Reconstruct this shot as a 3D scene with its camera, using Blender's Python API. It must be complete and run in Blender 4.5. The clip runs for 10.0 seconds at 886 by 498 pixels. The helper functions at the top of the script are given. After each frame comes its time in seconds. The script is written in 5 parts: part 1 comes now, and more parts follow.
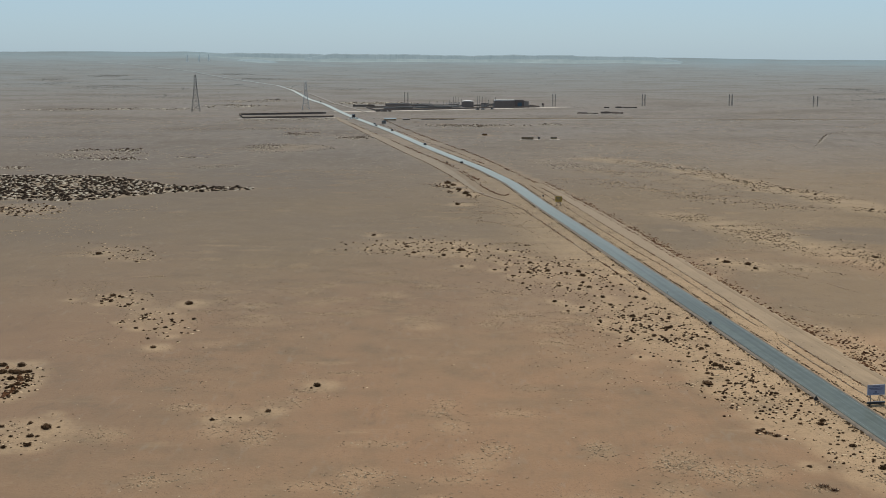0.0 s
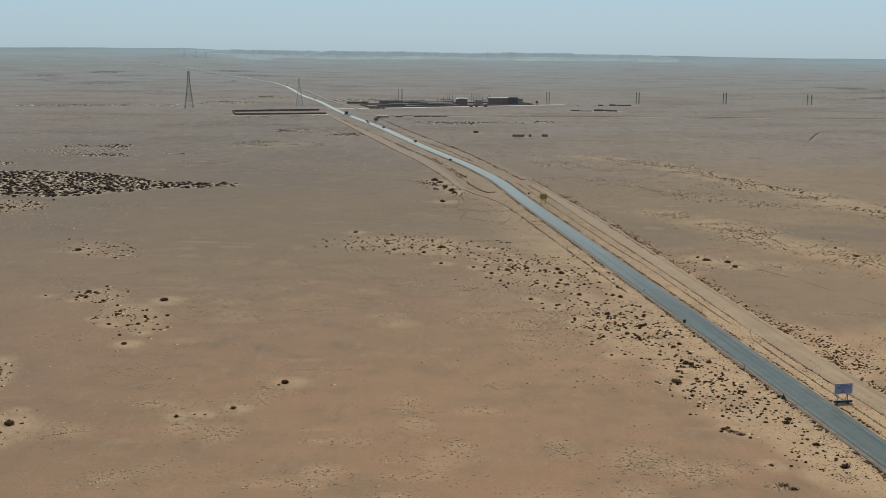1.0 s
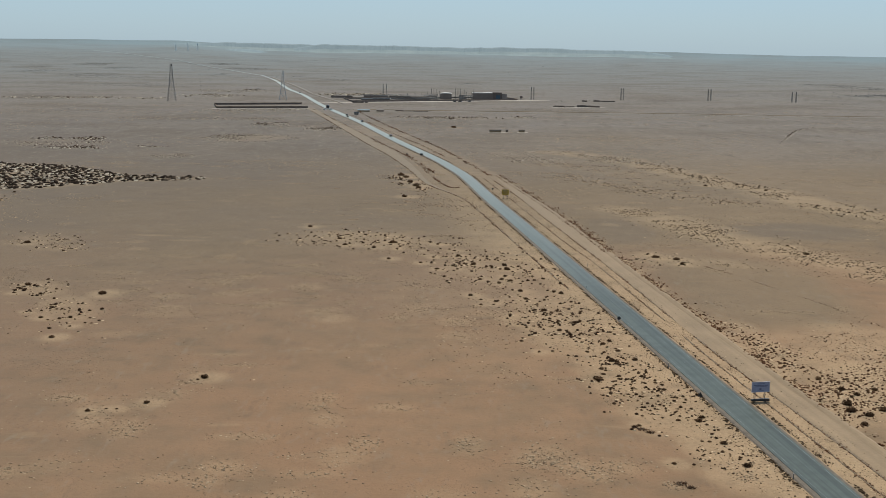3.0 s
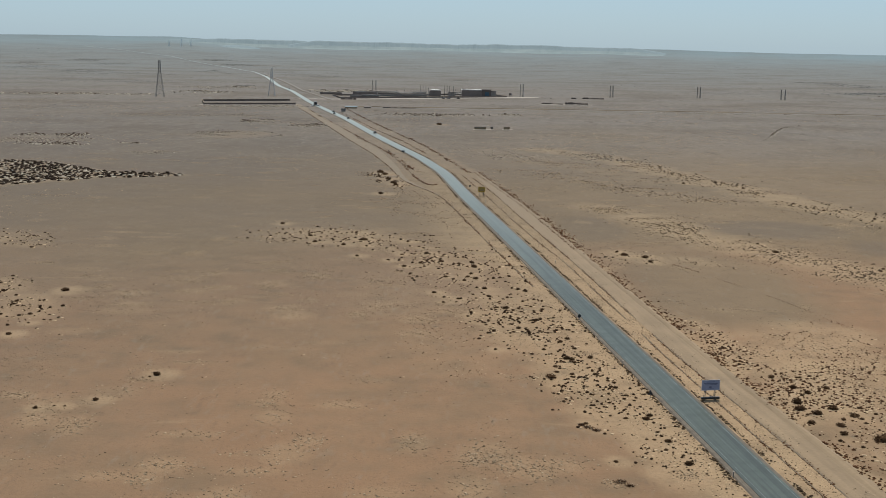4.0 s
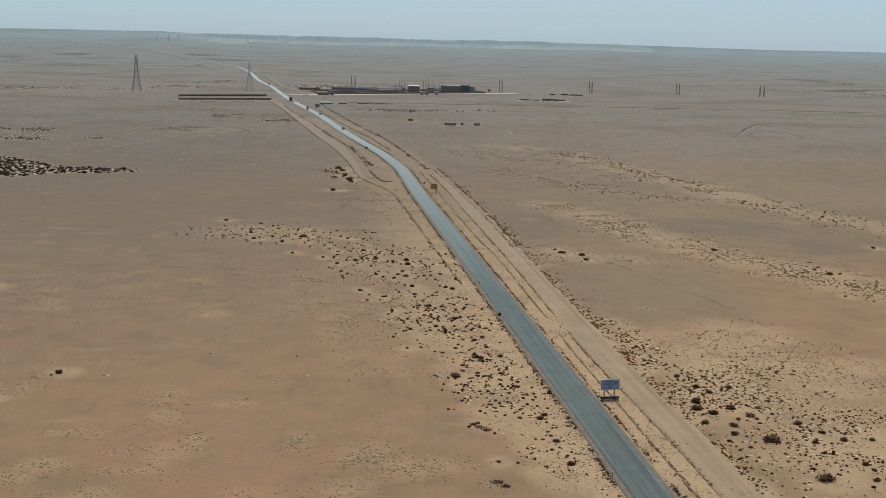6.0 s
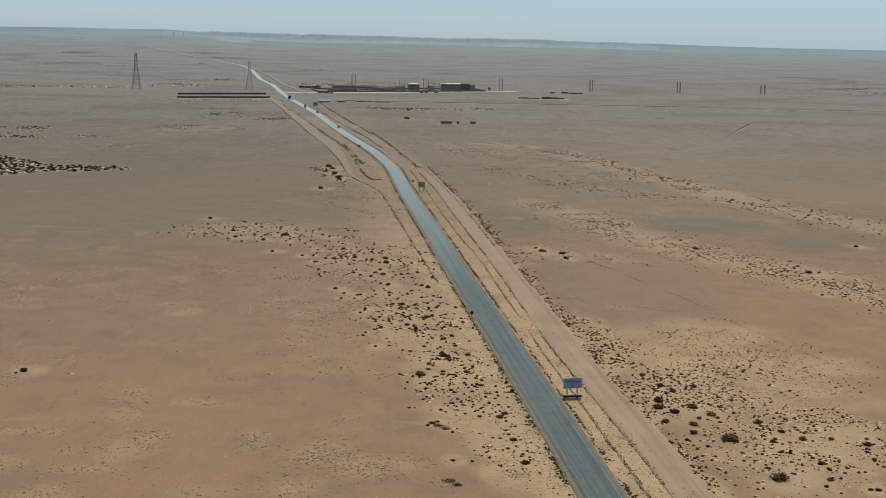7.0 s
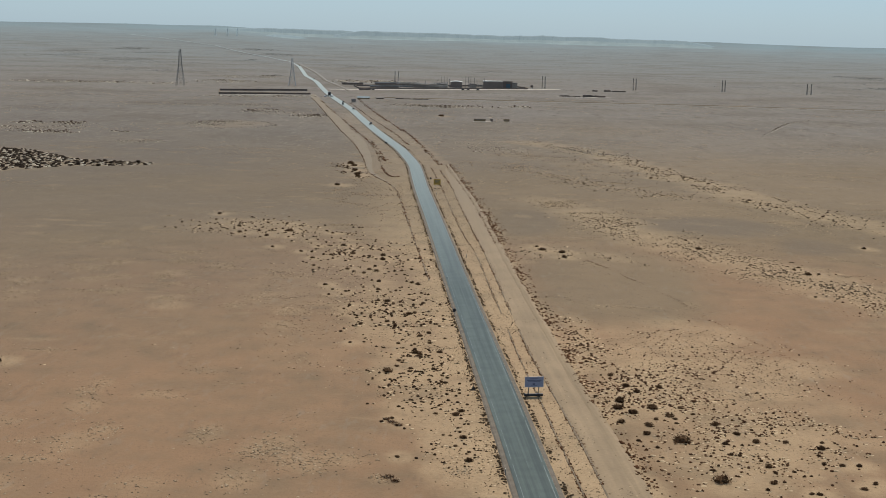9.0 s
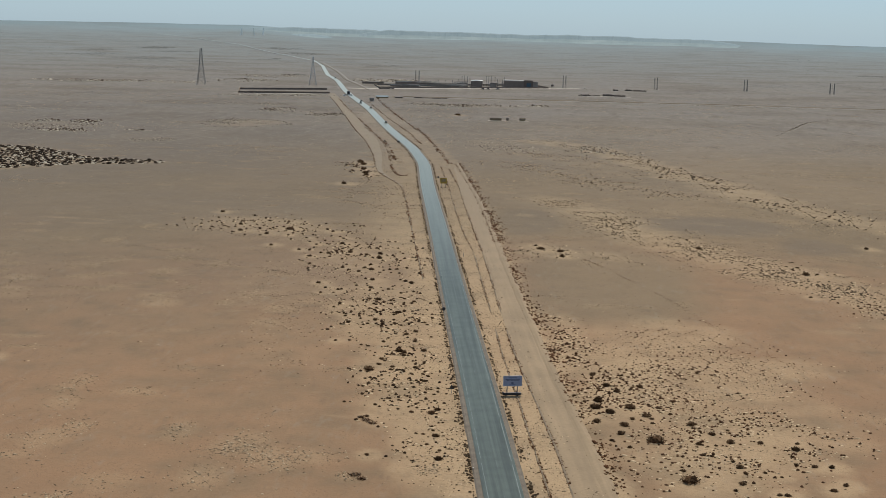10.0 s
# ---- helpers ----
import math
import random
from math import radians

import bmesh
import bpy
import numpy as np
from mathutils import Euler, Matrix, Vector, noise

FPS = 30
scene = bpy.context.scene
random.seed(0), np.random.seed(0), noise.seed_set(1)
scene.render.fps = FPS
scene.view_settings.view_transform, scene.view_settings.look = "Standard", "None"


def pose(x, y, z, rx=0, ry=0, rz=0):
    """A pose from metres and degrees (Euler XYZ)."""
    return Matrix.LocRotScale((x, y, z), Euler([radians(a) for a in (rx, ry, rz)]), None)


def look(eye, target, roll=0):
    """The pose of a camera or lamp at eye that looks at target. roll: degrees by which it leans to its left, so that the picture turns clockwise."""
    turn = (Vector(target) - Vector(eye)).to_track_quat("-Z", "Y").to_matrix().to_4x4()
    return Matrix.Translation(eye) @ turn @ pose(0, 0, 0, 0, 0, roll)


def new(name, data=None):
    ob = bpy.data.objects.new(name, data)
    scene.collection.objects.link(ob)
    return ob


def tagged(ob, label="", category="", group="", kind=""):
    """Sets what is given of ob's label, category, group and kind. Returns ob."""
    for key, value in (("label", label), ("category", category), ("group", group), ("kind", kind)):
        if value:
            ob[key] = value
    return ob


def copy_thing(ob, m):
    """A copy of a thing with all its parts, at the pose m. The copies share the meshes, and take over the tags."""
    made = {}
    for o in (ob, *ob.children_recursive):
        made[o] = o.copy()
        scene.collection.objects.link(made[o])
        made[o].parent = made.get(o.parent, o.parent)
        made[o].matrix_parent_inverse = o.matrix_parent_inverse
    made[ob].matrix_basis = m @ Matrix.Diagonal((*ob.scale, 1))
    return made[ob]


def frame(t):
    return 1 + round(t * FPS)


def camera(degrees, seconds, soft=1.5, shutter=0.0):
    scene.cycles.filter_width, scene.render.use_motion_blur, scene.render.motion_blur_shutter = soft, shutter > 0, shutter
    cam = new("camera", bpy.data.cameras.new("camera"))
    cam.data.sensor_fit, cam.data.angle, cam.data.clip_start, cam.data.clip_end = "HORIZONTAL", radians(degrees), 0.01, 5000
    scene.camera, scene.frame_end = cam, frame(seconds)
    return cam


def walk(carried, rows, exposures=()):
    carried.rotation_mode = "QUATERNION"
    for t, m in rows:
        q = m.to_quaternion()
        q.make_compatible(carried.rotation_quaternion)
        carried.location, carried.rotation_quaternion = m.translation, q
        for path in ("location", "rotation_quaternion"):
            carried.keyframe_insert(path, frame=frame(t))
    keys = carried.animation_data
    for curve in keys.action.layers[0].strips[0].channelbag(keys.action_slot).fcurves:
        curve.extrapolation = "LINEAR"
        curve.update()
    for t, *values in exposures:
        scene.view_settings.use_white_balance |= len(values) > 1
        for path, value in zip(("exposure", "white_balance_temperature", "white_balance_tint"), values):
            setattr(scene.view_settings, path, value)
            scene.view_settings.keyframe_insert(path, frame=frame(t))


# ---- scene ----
cam = camera(38.8, 10.0, soft=0.65)
PATH = [
    (0, (1.011, -0.746, 63.726), (1.005, 1.231, 63.419), 0.1),
    (0.5, (3.661, -0.434, 63.623), (3.655, 1.542, 63.314), 0.0),
    (1, (6.717, -0.11, 63.594), (6.714, 1.866, 63.283), 0.3),
    (1.5, (9.988, 0.196, 63.534), (9.986, 2.172, 63.222), 0.3),
    (2, (13.51, 0.453, 63.57), (13.511, 2.428, 63.255), 0.6),
    (2.5, (17.011, 0.741, 63.66), (17.014, 2.715, 63.343), 0.7),
    (4, (29.217, 0.777, 64.014), (29.229, 2.75, 63.69), 0.9),
    (4.5, (33.183, 0.87, 64.201), (33.198, 2.843, 63.875), 1.0),
    (5, (37.769, 1.077, 64.33), (37.788, 3.05, 64.003), 1.0),
    (5.5, (41.834, 1.233, 64.572), (41.854, 3.205, 64.243), 1.0),
    (6, (46.273, 1.36, 64.81), (46.297, 3.332, 64.479), 1.1),
    (7.5, (58.479, 1.475, 64.983), (58.483, 3.447, 64.648), 1.2),
    (8, (62.779, 1.315, 65.054), (62.771, 3.287, 64.718), 1.4),
    (8.5, (66.71, 1.128, 65.299), (66.674, 3.099, 64.961), 1.3),
    (9, (71.149, 1.112, 65.439), (71.076, 3.082, 65.099), 1.3),
    (9.5, (75.544, 1.249, 65.491), (75.445, 3.217, 65.15), 1.3),
    (10, (79.962, 1.67, 65.46), (79.846, 3.637, 65.118), 1.3),
]
walk(cam, [(t, look(eye, target, roll)) for t, eye, target, roll in PATH])

# ---- light ----
SUN_UP, SUN_AZ = 62.0, 10.0  # degrees above the horizon, and to the east of straight ahead
world = bpy.data.worlds.new("desert_sky")
scene.world = world
world.use_nodes = True
wn = world.node_tree.nodes
sky = wn.new("ShaderNodeTexSky")
sky.sky_type, sky.sun_disc = "NISHITA", False
sky.sun_elevation, sky.sun_rotation = radians(SUN_UP), radians(SUN_AZ)
sky.altitude, sky.air_density, sky.dust_density, sky.ozone_density = 50, 1.0, 0.6, 4.0
tint, haze = wn.new("ShaderNodeMix"), wn.new("ShaderNodeMix")  # a dusty, whitish-blue sky
tint.data_type = haze.data_type = "RGBA"
tint.blend_type, tint.inputs[0].default_value, haze.inputs[0].default_value = "MULTIPLY", 1.0, 0.45
tint.inputs[7].default_value, haze.inputs[7].default_value = (0.62, 0.80, 1.0, 1), (7.35, 9.5, 11.15, 1)
world.node_tree.links.new(sky.outputs[0], tint.inputs[6])
world.node_tree.links.new(tint.outputs[2], haze.inputs[6])
world.node_tree.links.new(haze.outputs[2], wn["Background"].inputs[0])
wn["Background"].inputs[1].default_value = 0.08
sun_data = bpy.data.lights.new("sun", "SUN")
sun_data.energy, sun_data.angle, sun_data.color = 4.2, radians(0.53), (1.0, 0.94, 0.84)
sun = new("sun", sun_data)
sun_way = Vector((math.sin(radians(SUN_AZ)) * math.cos(radians(SUN_UP)), math.cos(radians(SUN_AZ)) * math.cos(radians(SUN_UP)), math.sin(radians(SUN_UP))))
sun.matrix_world = look(sun_way * 100, (0, 0, 0))


# ---- materials ----
def material(name, dark, light, rough=0.9, scale=0.5, fine=8.0, bump=0.3, depth=0.02, metal=0.0, rand=0.0, island=False, spec=0.3):
    """Two colours mixed by coarse and fine noise in world metres, with a fine relief."""
    m = bpy.data.materials.new(name)
    m.use_nodes = True
    n, k = m.node_tree.nodes, m.node_tree.links
    b = n["Principled BSDF"]
    b.inputs["Roughness"].default_value, b.inputs["Metallic"].default_value = rough, metal
    b.inputs["Specular IOR Level"].default_value = spec
    geo = n.new("ShaderNodeNewGeometry")
    big, small = n.new("ShaderNodeTexNoise"), n.new("ShaderNodeTexNoise")
    big.inputs["Scale"].default_value, small.inputs["Scale"].default_value = scale, fine
    big.inputs["Detail"].default_value, small.inputs["Detail"].default_value = 4, 3
    k.new(geo.outputs["Position"], big.inputs["Vector"]), k.new(geo.outputs["Position"], small.inputs["Vector"])
    add = n.new("ShaderNodeMath")
    add.operation, add.inputs[1].default_value = "MULTIPLY_ADD", 0.6
    half = n.new("ShaderNodeMath")
    half.operation, half.inputs[1].default_value = "MULTIPLY", 0.4
    k.new(small.outputs[0], half.inputs[0]), k.new(big.outputs[0], add.inputs[0]), k.new(half.outputs[0], add.inputs[2])
    ramp = n.new("ShaderNodeValToRGB")
    ramp.color_ramp.elements[0].position, ramp.color_ramp.elements[1].position = 0.33, 0.67
    ramp.color_ramp.elements[0].color, ramp.color_ramp.elements[1].color = (*dark, 1), (*light, 1)
    k.new(add.outputs[0], ramp.inputs[0])
    colour = ramp.outputs[0]
    if rand:
        pick = (geo.outputs["Random Per Island"] if island else n.new("ShaderNodeObjectInfo").outputs["Random"])
        span = n.new("ShaderNodeMapRange")
        span.inputs[3].default_value, span.inputs[4].default_value = 1 - rand, 1 + rand
        k.new(pick, span.inputs[0])
        hsv = n.new("ShaderNodeHueSaturation")
        k.new(colour, hsv.inputs["Color"]), k.new(span.outputs[0], hsv.inputs["Value"])
        colour = hsv.outputs[0]
    k.new(colour, b.inputs["Base Color"])
    if bump:
        bm_node = n.new("ShaderNodeBump")
        bm_node.inputs["Strength"].default_value, bm_node.inputs["Distance"].default_value = bump, depth
        k.new(small.outputs[0], bm_node.inputs["Height"]), k.new(bm_node.outputs[0], b.inputs["Normal"])
    return m


def ground_material():
    """Desert soil: brown gravel plain, reddish clay and pale drifted sand, by the sheet's own soil map; the grey and
    the far tones are haze put into the colour.
    """
    m = bpy.data.materials.new("desert_soil")
    m.use_nodes = True
    n, k = m.node_tree.nodes, m.node_tree.links
    b = n["Principled BSDF"]
    b.inputs["Roughness"].default_value, b.inputs["Specular IOR Level"].default_value = 0.95, 0.15
    geo, soil = n.new("ShaderNodeNewGeometry"), n.new("ShaderNodeAttribute")
    soil.attribute_name = "soil"
    parts = n.new("ShaderNodeSeparateColor")
    k.new(soil.outputs["Color"], parts.inputs[0])

    def noise_tex(scale, detail=4.0, rough=0.55, stretch=None):
        t = n.new("ShaderNodeTexNoise")
        t.inputs["Scale"].default_value, t.inputs["Detail"].default_value, t.inputs["Roughness"].default_value = scale, detail, rough
        src = geo.outputs["Position"]
        if stretch:
            mp = n.new("ShaderNodeMapping")
            mp.inputs["Scale"].default_value = stretch
            k.new(src, mp.inputs["Vector"])
            src = mp.outputs[0]
        k.new(src, t.inputs["Vector"])
        return t.outputs[0]

    def span(src, a, z, lo=0.0, hi=1.0):
        r = n.new("ShaderNodeMapRange")
        r.interpolation_type = "SMOOTHSTEP"
        for i, v in enumerate((a, z, lo, hi)):
            r.inputs[i + 1].default_value = v
        k.new(src, r.inputs[0])
        return r.outputs[0]

    def times(a, c):
        t = n.new("ShaderNodeMath")
        t.operation = "MULTIPLY"
        k.new(a, t.inputs[0]), k.new(c, t.inputs[1])
        return t.outputs[0]

    def plus(a, c, f):
        t = n.new("ShaderNodeMath")
        t.operation, t.inputs[1].default_value = "MULTIPLY_ADD", f
        k.new(c, t.inputs[0]), k.new(a, t.inputs[2])
        return t.outputs[0]

    def mix(f, a, c):
        t = n.new("ShaderNodeMix")
        t.data_type = "RGBA"
        k.new(f, t.inputs["Factor"])
        for name, v in (("A", a), ("B", c)):
            s = [i for i in t.inputs if i.name == name and i.type == "RGBA"][0]
            if isinstance(v, tuple):
                s.default_value = (*v, 1)
            else:
                k.new(v, s)
        return [o for o in t.outputs if o.type == "RGBA"][0]

    wide, mid = noise_tex(0.012, 5.0, stretch=(1, 0.7, 1)), noise_tex(0.11, 4.0)
    grain, fleck = noise_tex(1.1, 3.0, 0.7), noise_tex(4.5, 2.0, 0.6)
    tone = n.new("ShaderNodeAttribute")
    tone.attribute_name = "tone"
    col = mix(span(wide, 0.35, 0.65), SOIL["brown_dark"], SOIL["brown"])
    col = mix(times(parts.outputs[2], span(plus(mid, wide, 0.8), 0.42, 1.12)), col, SOIL["red"])
    col = mix(times(tone.outputs["Fac"], span(plus(wide, mid, 0.5), 0.35, 1.15, 0.4, 1.0)), col, SOIL["dark"])
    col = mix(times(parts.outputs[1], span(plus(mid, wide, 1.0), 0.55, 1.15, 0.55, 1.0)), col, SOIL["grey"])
    # paler with distance: haze put into the soil colour
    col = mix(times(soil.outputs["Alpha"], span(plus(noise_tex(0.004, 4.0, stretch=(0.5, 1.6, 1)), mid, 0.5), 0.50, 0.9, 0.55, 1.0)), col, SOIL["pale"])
    col = mix(times(parts.outputs[0], span(plus(mid, grain, 0.9), 0.62, 1.15, 0.3, 0.92)), col, SOIL["sand"])
    col = mix(times(tone.outputs["Fac"], span(wide, 0.3, 0.7, 0.22, 0.5)), col, SOIL["umber"])
    belt = noise_tex(0.010, 6.0, 0.62, stretch=(0.8, 0.9, 1))
    mottle = noise_tex(0.13, 5.0, 0.68, stretch=(1.0, 0.36, 1))
    col = mix(times(parts.outputs[1], span(belt, 0.42, 0.68, 0.0, 0.6)), col, SOIL["dark"])
    col = mix(times(parts.outputs[1], span(mottle, 0.55, 0.72, 0.0, 0.5)), col, SOIL["dust"])
    col = mix(times(parts.outputs[1], span(mottle, 0.48, 0.30, 0.0, 0.85)), col, SOIL["dark"])
    speck = noise_tex(0.55, 3.0, 0.6, stretch=(1.0, 0.3, 1))
    gate = times(span(parts.outputs[1], 0.0, 0.6, 0.3, 1.0), span(mottle, 0.40, 0.62))
    col = mix(times(gate, span(speck, 0.54, 0.68, 0.0, 0.6)), col, SOIL["dust"])
    col = mix(times(gate, span(speck, 0.45, 0.32, 0.0, 0.8)), col, SOIL["dark"])
    # pale scoured streaks of fine sand, dark gravel flecks
    streak = noise_tex(0.09, 6.0, 0.65, stretch=(0.55, 1.7, 1))
    col = mix(span(streak, 0.60, 0.76, 0.0, 0.22), col, SOIL["sand"])
    col = mix(span(grain, 0.55, 0.78, 0.0, 0.35), col, SOIL["gravel"])
    col = mix(times(span(fleck, 0.58, 0.70, 0.0, 0.75), span(mid, 0.42, 0.62)), col, SOIL["gravel"])
    col = mix(times(parts.outputs[0], span(fleck, 0.42, 0.30, 0.0, 0.55)), col, SOIL["sand"])
    # distance haze put into the soil colour towards the rim, in long grey-green streaks
    far_haze = n.new("ShaderNodeAttribute")
    far_haze.attribute_name = "far_haze"
    haze_streaks = noise_tex(0.0022, 5.0, 0.6, stretch=(1.0, 1.7, 1))
    col = mix(times(far_haze.outputs["Fac"], span(haze_streaks, 0.36, 0.62, 0.72, 1.0)), col, SOIL["haze_tone"])
    k.new(col, b.inputs["Base Color"])
    bump = n.new("ShaderNodeBump")
    bump.inputs["Strength"].default_value, bump.inputs["Distance"].default_value = 0.6, 0.12
    k.new(plus(grain, fleck, 0.5), bump.inputs["Height"]), k.new(bump.outputs[0], b.inputs["Normal"])
    return m


# The grey, the pale and the far blue-green tone carry distance haze.
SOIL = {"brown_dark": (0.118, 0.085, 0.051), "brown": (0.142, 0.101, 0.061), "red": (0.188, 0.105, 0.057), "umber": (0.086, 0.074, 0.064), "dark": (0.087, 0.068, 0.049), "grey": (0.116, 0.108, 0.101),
        "pale": (0.120, 0.139, 0.143), "haze_tone": (0.166, 0.216, 0.228), "sand": (0.350, 0.249, 0.144), "dust": (0.215, 0.195, 0.155), "gravel": (0.070, 0.050, 0.033)}
SOIL_MAT = ground_material()
ASPHALT = material("asphalt", (0.046, 0.058, 0.046), (0.081, 0.099, 0.080), rough=0.45, scale=0.35, fine=6.0, bump=0.06, depth=0.01, spec=0.18)


def streaks(m, turn, low, amount, across=1.3):
    """Long streaks along the way of travel, as wheels leave them."""
    an, ak = m.node_tree.nodes, m.node_tree.links
    lanes, lane_map, lane_mix, lane_ramp = an.new("ShaderNodeTexNoise"), an.new("ShaderNodeMapping"), an.new("ShaderNodeMix"), an.new("ShaderNodeValToRGB")
    lane_map.vector_type = "TEXTURE"
    lane_map.inputs["Rotation"].default_value, lane_map.inputs["Scale"].default_value = (0, 0, radians(turn)), (1 / across, 50, 1)
    lanes.inputs["Scale"].default_value, lanes.inputs["Detail"].default_value = 1.0, 3.0
    lane_mix.data_type, lane_mix.blend_type = "RGBA", "MULTIPLY"
    lane_mix.inputs[0].default_value = amount
    lane_ramp.color_ramp.elements[0].position, lane_ramp.color_ramp.elements[1].position = 0.35, 0.65
    lane_ramp.color_ramp.elements[0].color = (low, low, low, 1)
    ak.new(an["Geometry"].outputs["Position"], lane_map.inputs[0]), ak.new(lane_map.outputs[0], lanes.inputs["Vector"])
    ak.new(lanes.outputs[0], lane_ramp.inputs[0]), ak.new(an["Color Ramp"].outputs[0], lane_mix.inputs[6]), ak.new(lane_ramp.outputs[0], lane_mix.inputs[7])
    ak.new(lane_mix.outputs[2], an["Principled BSDF"].inputs["Base Color"])


streaks(ASPHALT, 5.9, 0.55, 0.95, 1.9)


def grazing_gloss(m, a, z, most, rough):
    """A polished surface that takes on the sky at a flat angle."""
    n, k = m.node_tree.nodes, m.node_tree.links
    weight, span, gloss, mixed = n.new("ShaderNodeLayerWeight"), n.new("ShaderNodeMapRange"), n.new("ShaderNodeBsdfGlossy"), n.new("ShaderNodeMixShader")
    weight.inputs["Blend"].default_value = 0.5
    for i, v in enumerate((a, z, 0.0, most)):
        span.inputs[i + 1].default_value = v
    gloss.inputs["Color"].default_value, gloss.inputs["Roughness"].default_value = (0.92, 0.94, 0.82, 1), rough
    k.new(weight.outputs["Facing"], span.inputs[0]), k.new(span.outputs[0], mixed.inputs[0])
    k.new(n["Principled BSDF"].outputs[0], mixed.inputs[1]), k.new(gloss.outputs[0], mixed.inputs[2])
    k.new(mixed.outputs[0], n["Material Output"].inputs[0])


grazing_gloss(ASPHALT, 0.80, 0.98, 0.36, 0.32)
VERGE = material("gravel_verge", (0.085, 0.068, 0.050), (0.150, 0.120, 0.088), scale=0.6, fine=5.0, bump=0.6, depth=0.06)
TRACK = material("graded_sand", (0.208, 0.147, 0.086), (0.264, 0.187, 0.110), scale=0.12, fine=1.6, bump=0.4, depth=0.08)
streaks(TRACK, 5.3, 0.72, 0.6, 0.7)


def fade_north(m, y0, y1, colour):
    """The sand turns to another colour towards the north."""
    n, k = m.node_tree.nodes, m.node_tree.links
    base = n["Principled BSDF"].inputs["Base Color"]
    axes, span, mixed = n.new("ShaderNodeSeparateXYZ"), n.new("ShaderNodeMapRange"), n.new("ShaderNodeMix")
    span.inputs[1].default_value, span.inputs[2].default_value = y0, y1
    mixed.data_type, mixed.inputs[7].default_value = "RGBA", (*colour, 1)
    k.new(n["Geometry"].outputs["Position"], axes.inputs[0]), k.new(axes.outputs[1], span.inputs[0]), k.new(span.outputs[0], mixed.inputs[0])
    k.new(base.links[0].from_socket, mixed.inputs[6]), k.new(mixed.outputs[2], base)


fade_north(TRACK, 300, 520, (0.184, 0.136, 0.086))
TRACK_DULL = material("dull_track", (0.148, 0.114, 0.076), (0.178, 0.138, 0.092), scale=0.12, fine=1.6, bump=0.4, depth=0.08)
GREY_TRACK = material("grey_track", (0.165, 0.148, 0.123), (0.215, 0.193, 0.160), scale=0.1, fine=1.2, bump=0.3, depth=0.08)
RUT_SOIL = material("rutted_soil", (0.105, 0.076, 0.048), (0.20, 0.146, 0.092), scale=0.7, fine=3.0, bump=0.5, depth=0.06)
PALE = material("pale_gravel", (0.36, 0.31, 0.25), (0.46, 0.40, 0.33), scale=0.08, fine=1.5, bump=0.3)
PAINT = material("worn_road_paint", (0.055, 0.070, 0.062), (0.17, 0.195, 0.18), rough=0.6, scale=0.9, fine=9.0)
PAINT_FAINT = material("faded_road_paint", (0.05, 0.068, 0.06), (0.12, 0.145, 0.135), rough=0.6, scale=0.9, fine=9.0)
SCRUB = material("dark_scrub", (0.028, 0.017, 0.011), (0.068, 0.040, 0.023), rough=1.0, scale=0.4, fine=6.0, bump=0.0, rand=0.45, island=True, spec=0.0)
RUST_SCRUB = material("rusty_scrub", (0.043, 0.023, 0.014), (0.105, 0.056, 0.031), rough=1.0, scale=0.4, fine=6.0, bump=0.0, rand=0.45, island=True, spec=0.0)
BAND_SCRUB = material("band_scrub", (0.066, 0.047, 0.031), (0.120, 0.088, 0.058), rough=1.0, scale=0.4, fine=6.0, bump=0.0, rand=0.5, island=True, spec=0.0)
FINE_SCRUB = material("fine_dry_scrub", (0.080, 0.062, 0.043), (0.135, 0.104, 0.071), rough=1.0, scale=0.4, fine=6.0, bump=0.0, rand=0.45, island=True, spec=0.0)
DENSE_SCRUB = material("dense_scrub", (0.016, 0.012, 0.009), (0.044, 0.032, 0.024), rough=1.0, scale=0.4, fine=6.0, bump=0.0, rand=0.5, island=True, spec=0.0)
SHRUB = material("shrub_foliage", (0.040, 0.022, 0.012), (0.092, 0.054, 0.029), rough=1.0, scale=2.5, fine=14.0, bump=0.0, rand=0.4, spec=0.0)
TWIG = material("dry_twigs", (0.08, 0.06, 0.044), (0.16, 0.125, 0.09), rough=0.9, scale=4.0, fine=20.0, bump=0.0, spec=0.1)
MID_SCRUB = material("brown_scrub", (0.032, 0.021, 0.015), (0.080, 0.054, 0.039), rough=1.0, scale=0.4, fine=6.0, bump=0.0, rand=0.4, island=True, spec=0.0)
# Scrub for the far plain, its colour greyed to stand for haze.
HAZED_SCRUB = material("grey_scrub", (0.100, 0.097, 0.091), (0.165, 0.158, 0.146), rough=1.0, scale=0.4, fine=6.0, bump=0.0, rand=0.3, island=True, spec=0.0)
CLOD = material("dry_clods", (0.042, 0.019, 0.010), (0.110, 0.054, 0.028), rough=1.0, scale=0.6, fine=6.0, bump=0.0, rand=0.45, island=True, spec=0.0)
STONE = material("desert_stone", (0.035, 0.023, 0.014), (0.090, 0.062, 0.038), rough=1.0, scale=0.8, fine=6.0, bump=0.0, rand=0.4, island=True, spec=0.0)
# Two steels for distant pylons, lightened so that the colour holds the haze.
HAZED_STEEL = material("hazed_steel", (0.30, 0.31, 0.31), (0.40, 0.41, 0.41), rough=0.6, metal=0.2, scale=0.7, fine=6.0, bump=0.0)
FAR_HAZED_STEEL = material("far_hazed_steel", (0.50, 0.58, 0.60), (0.58, 0.66, 0.68), rough=0.8, scale=0.1, fine=1.0, bump=0.0)
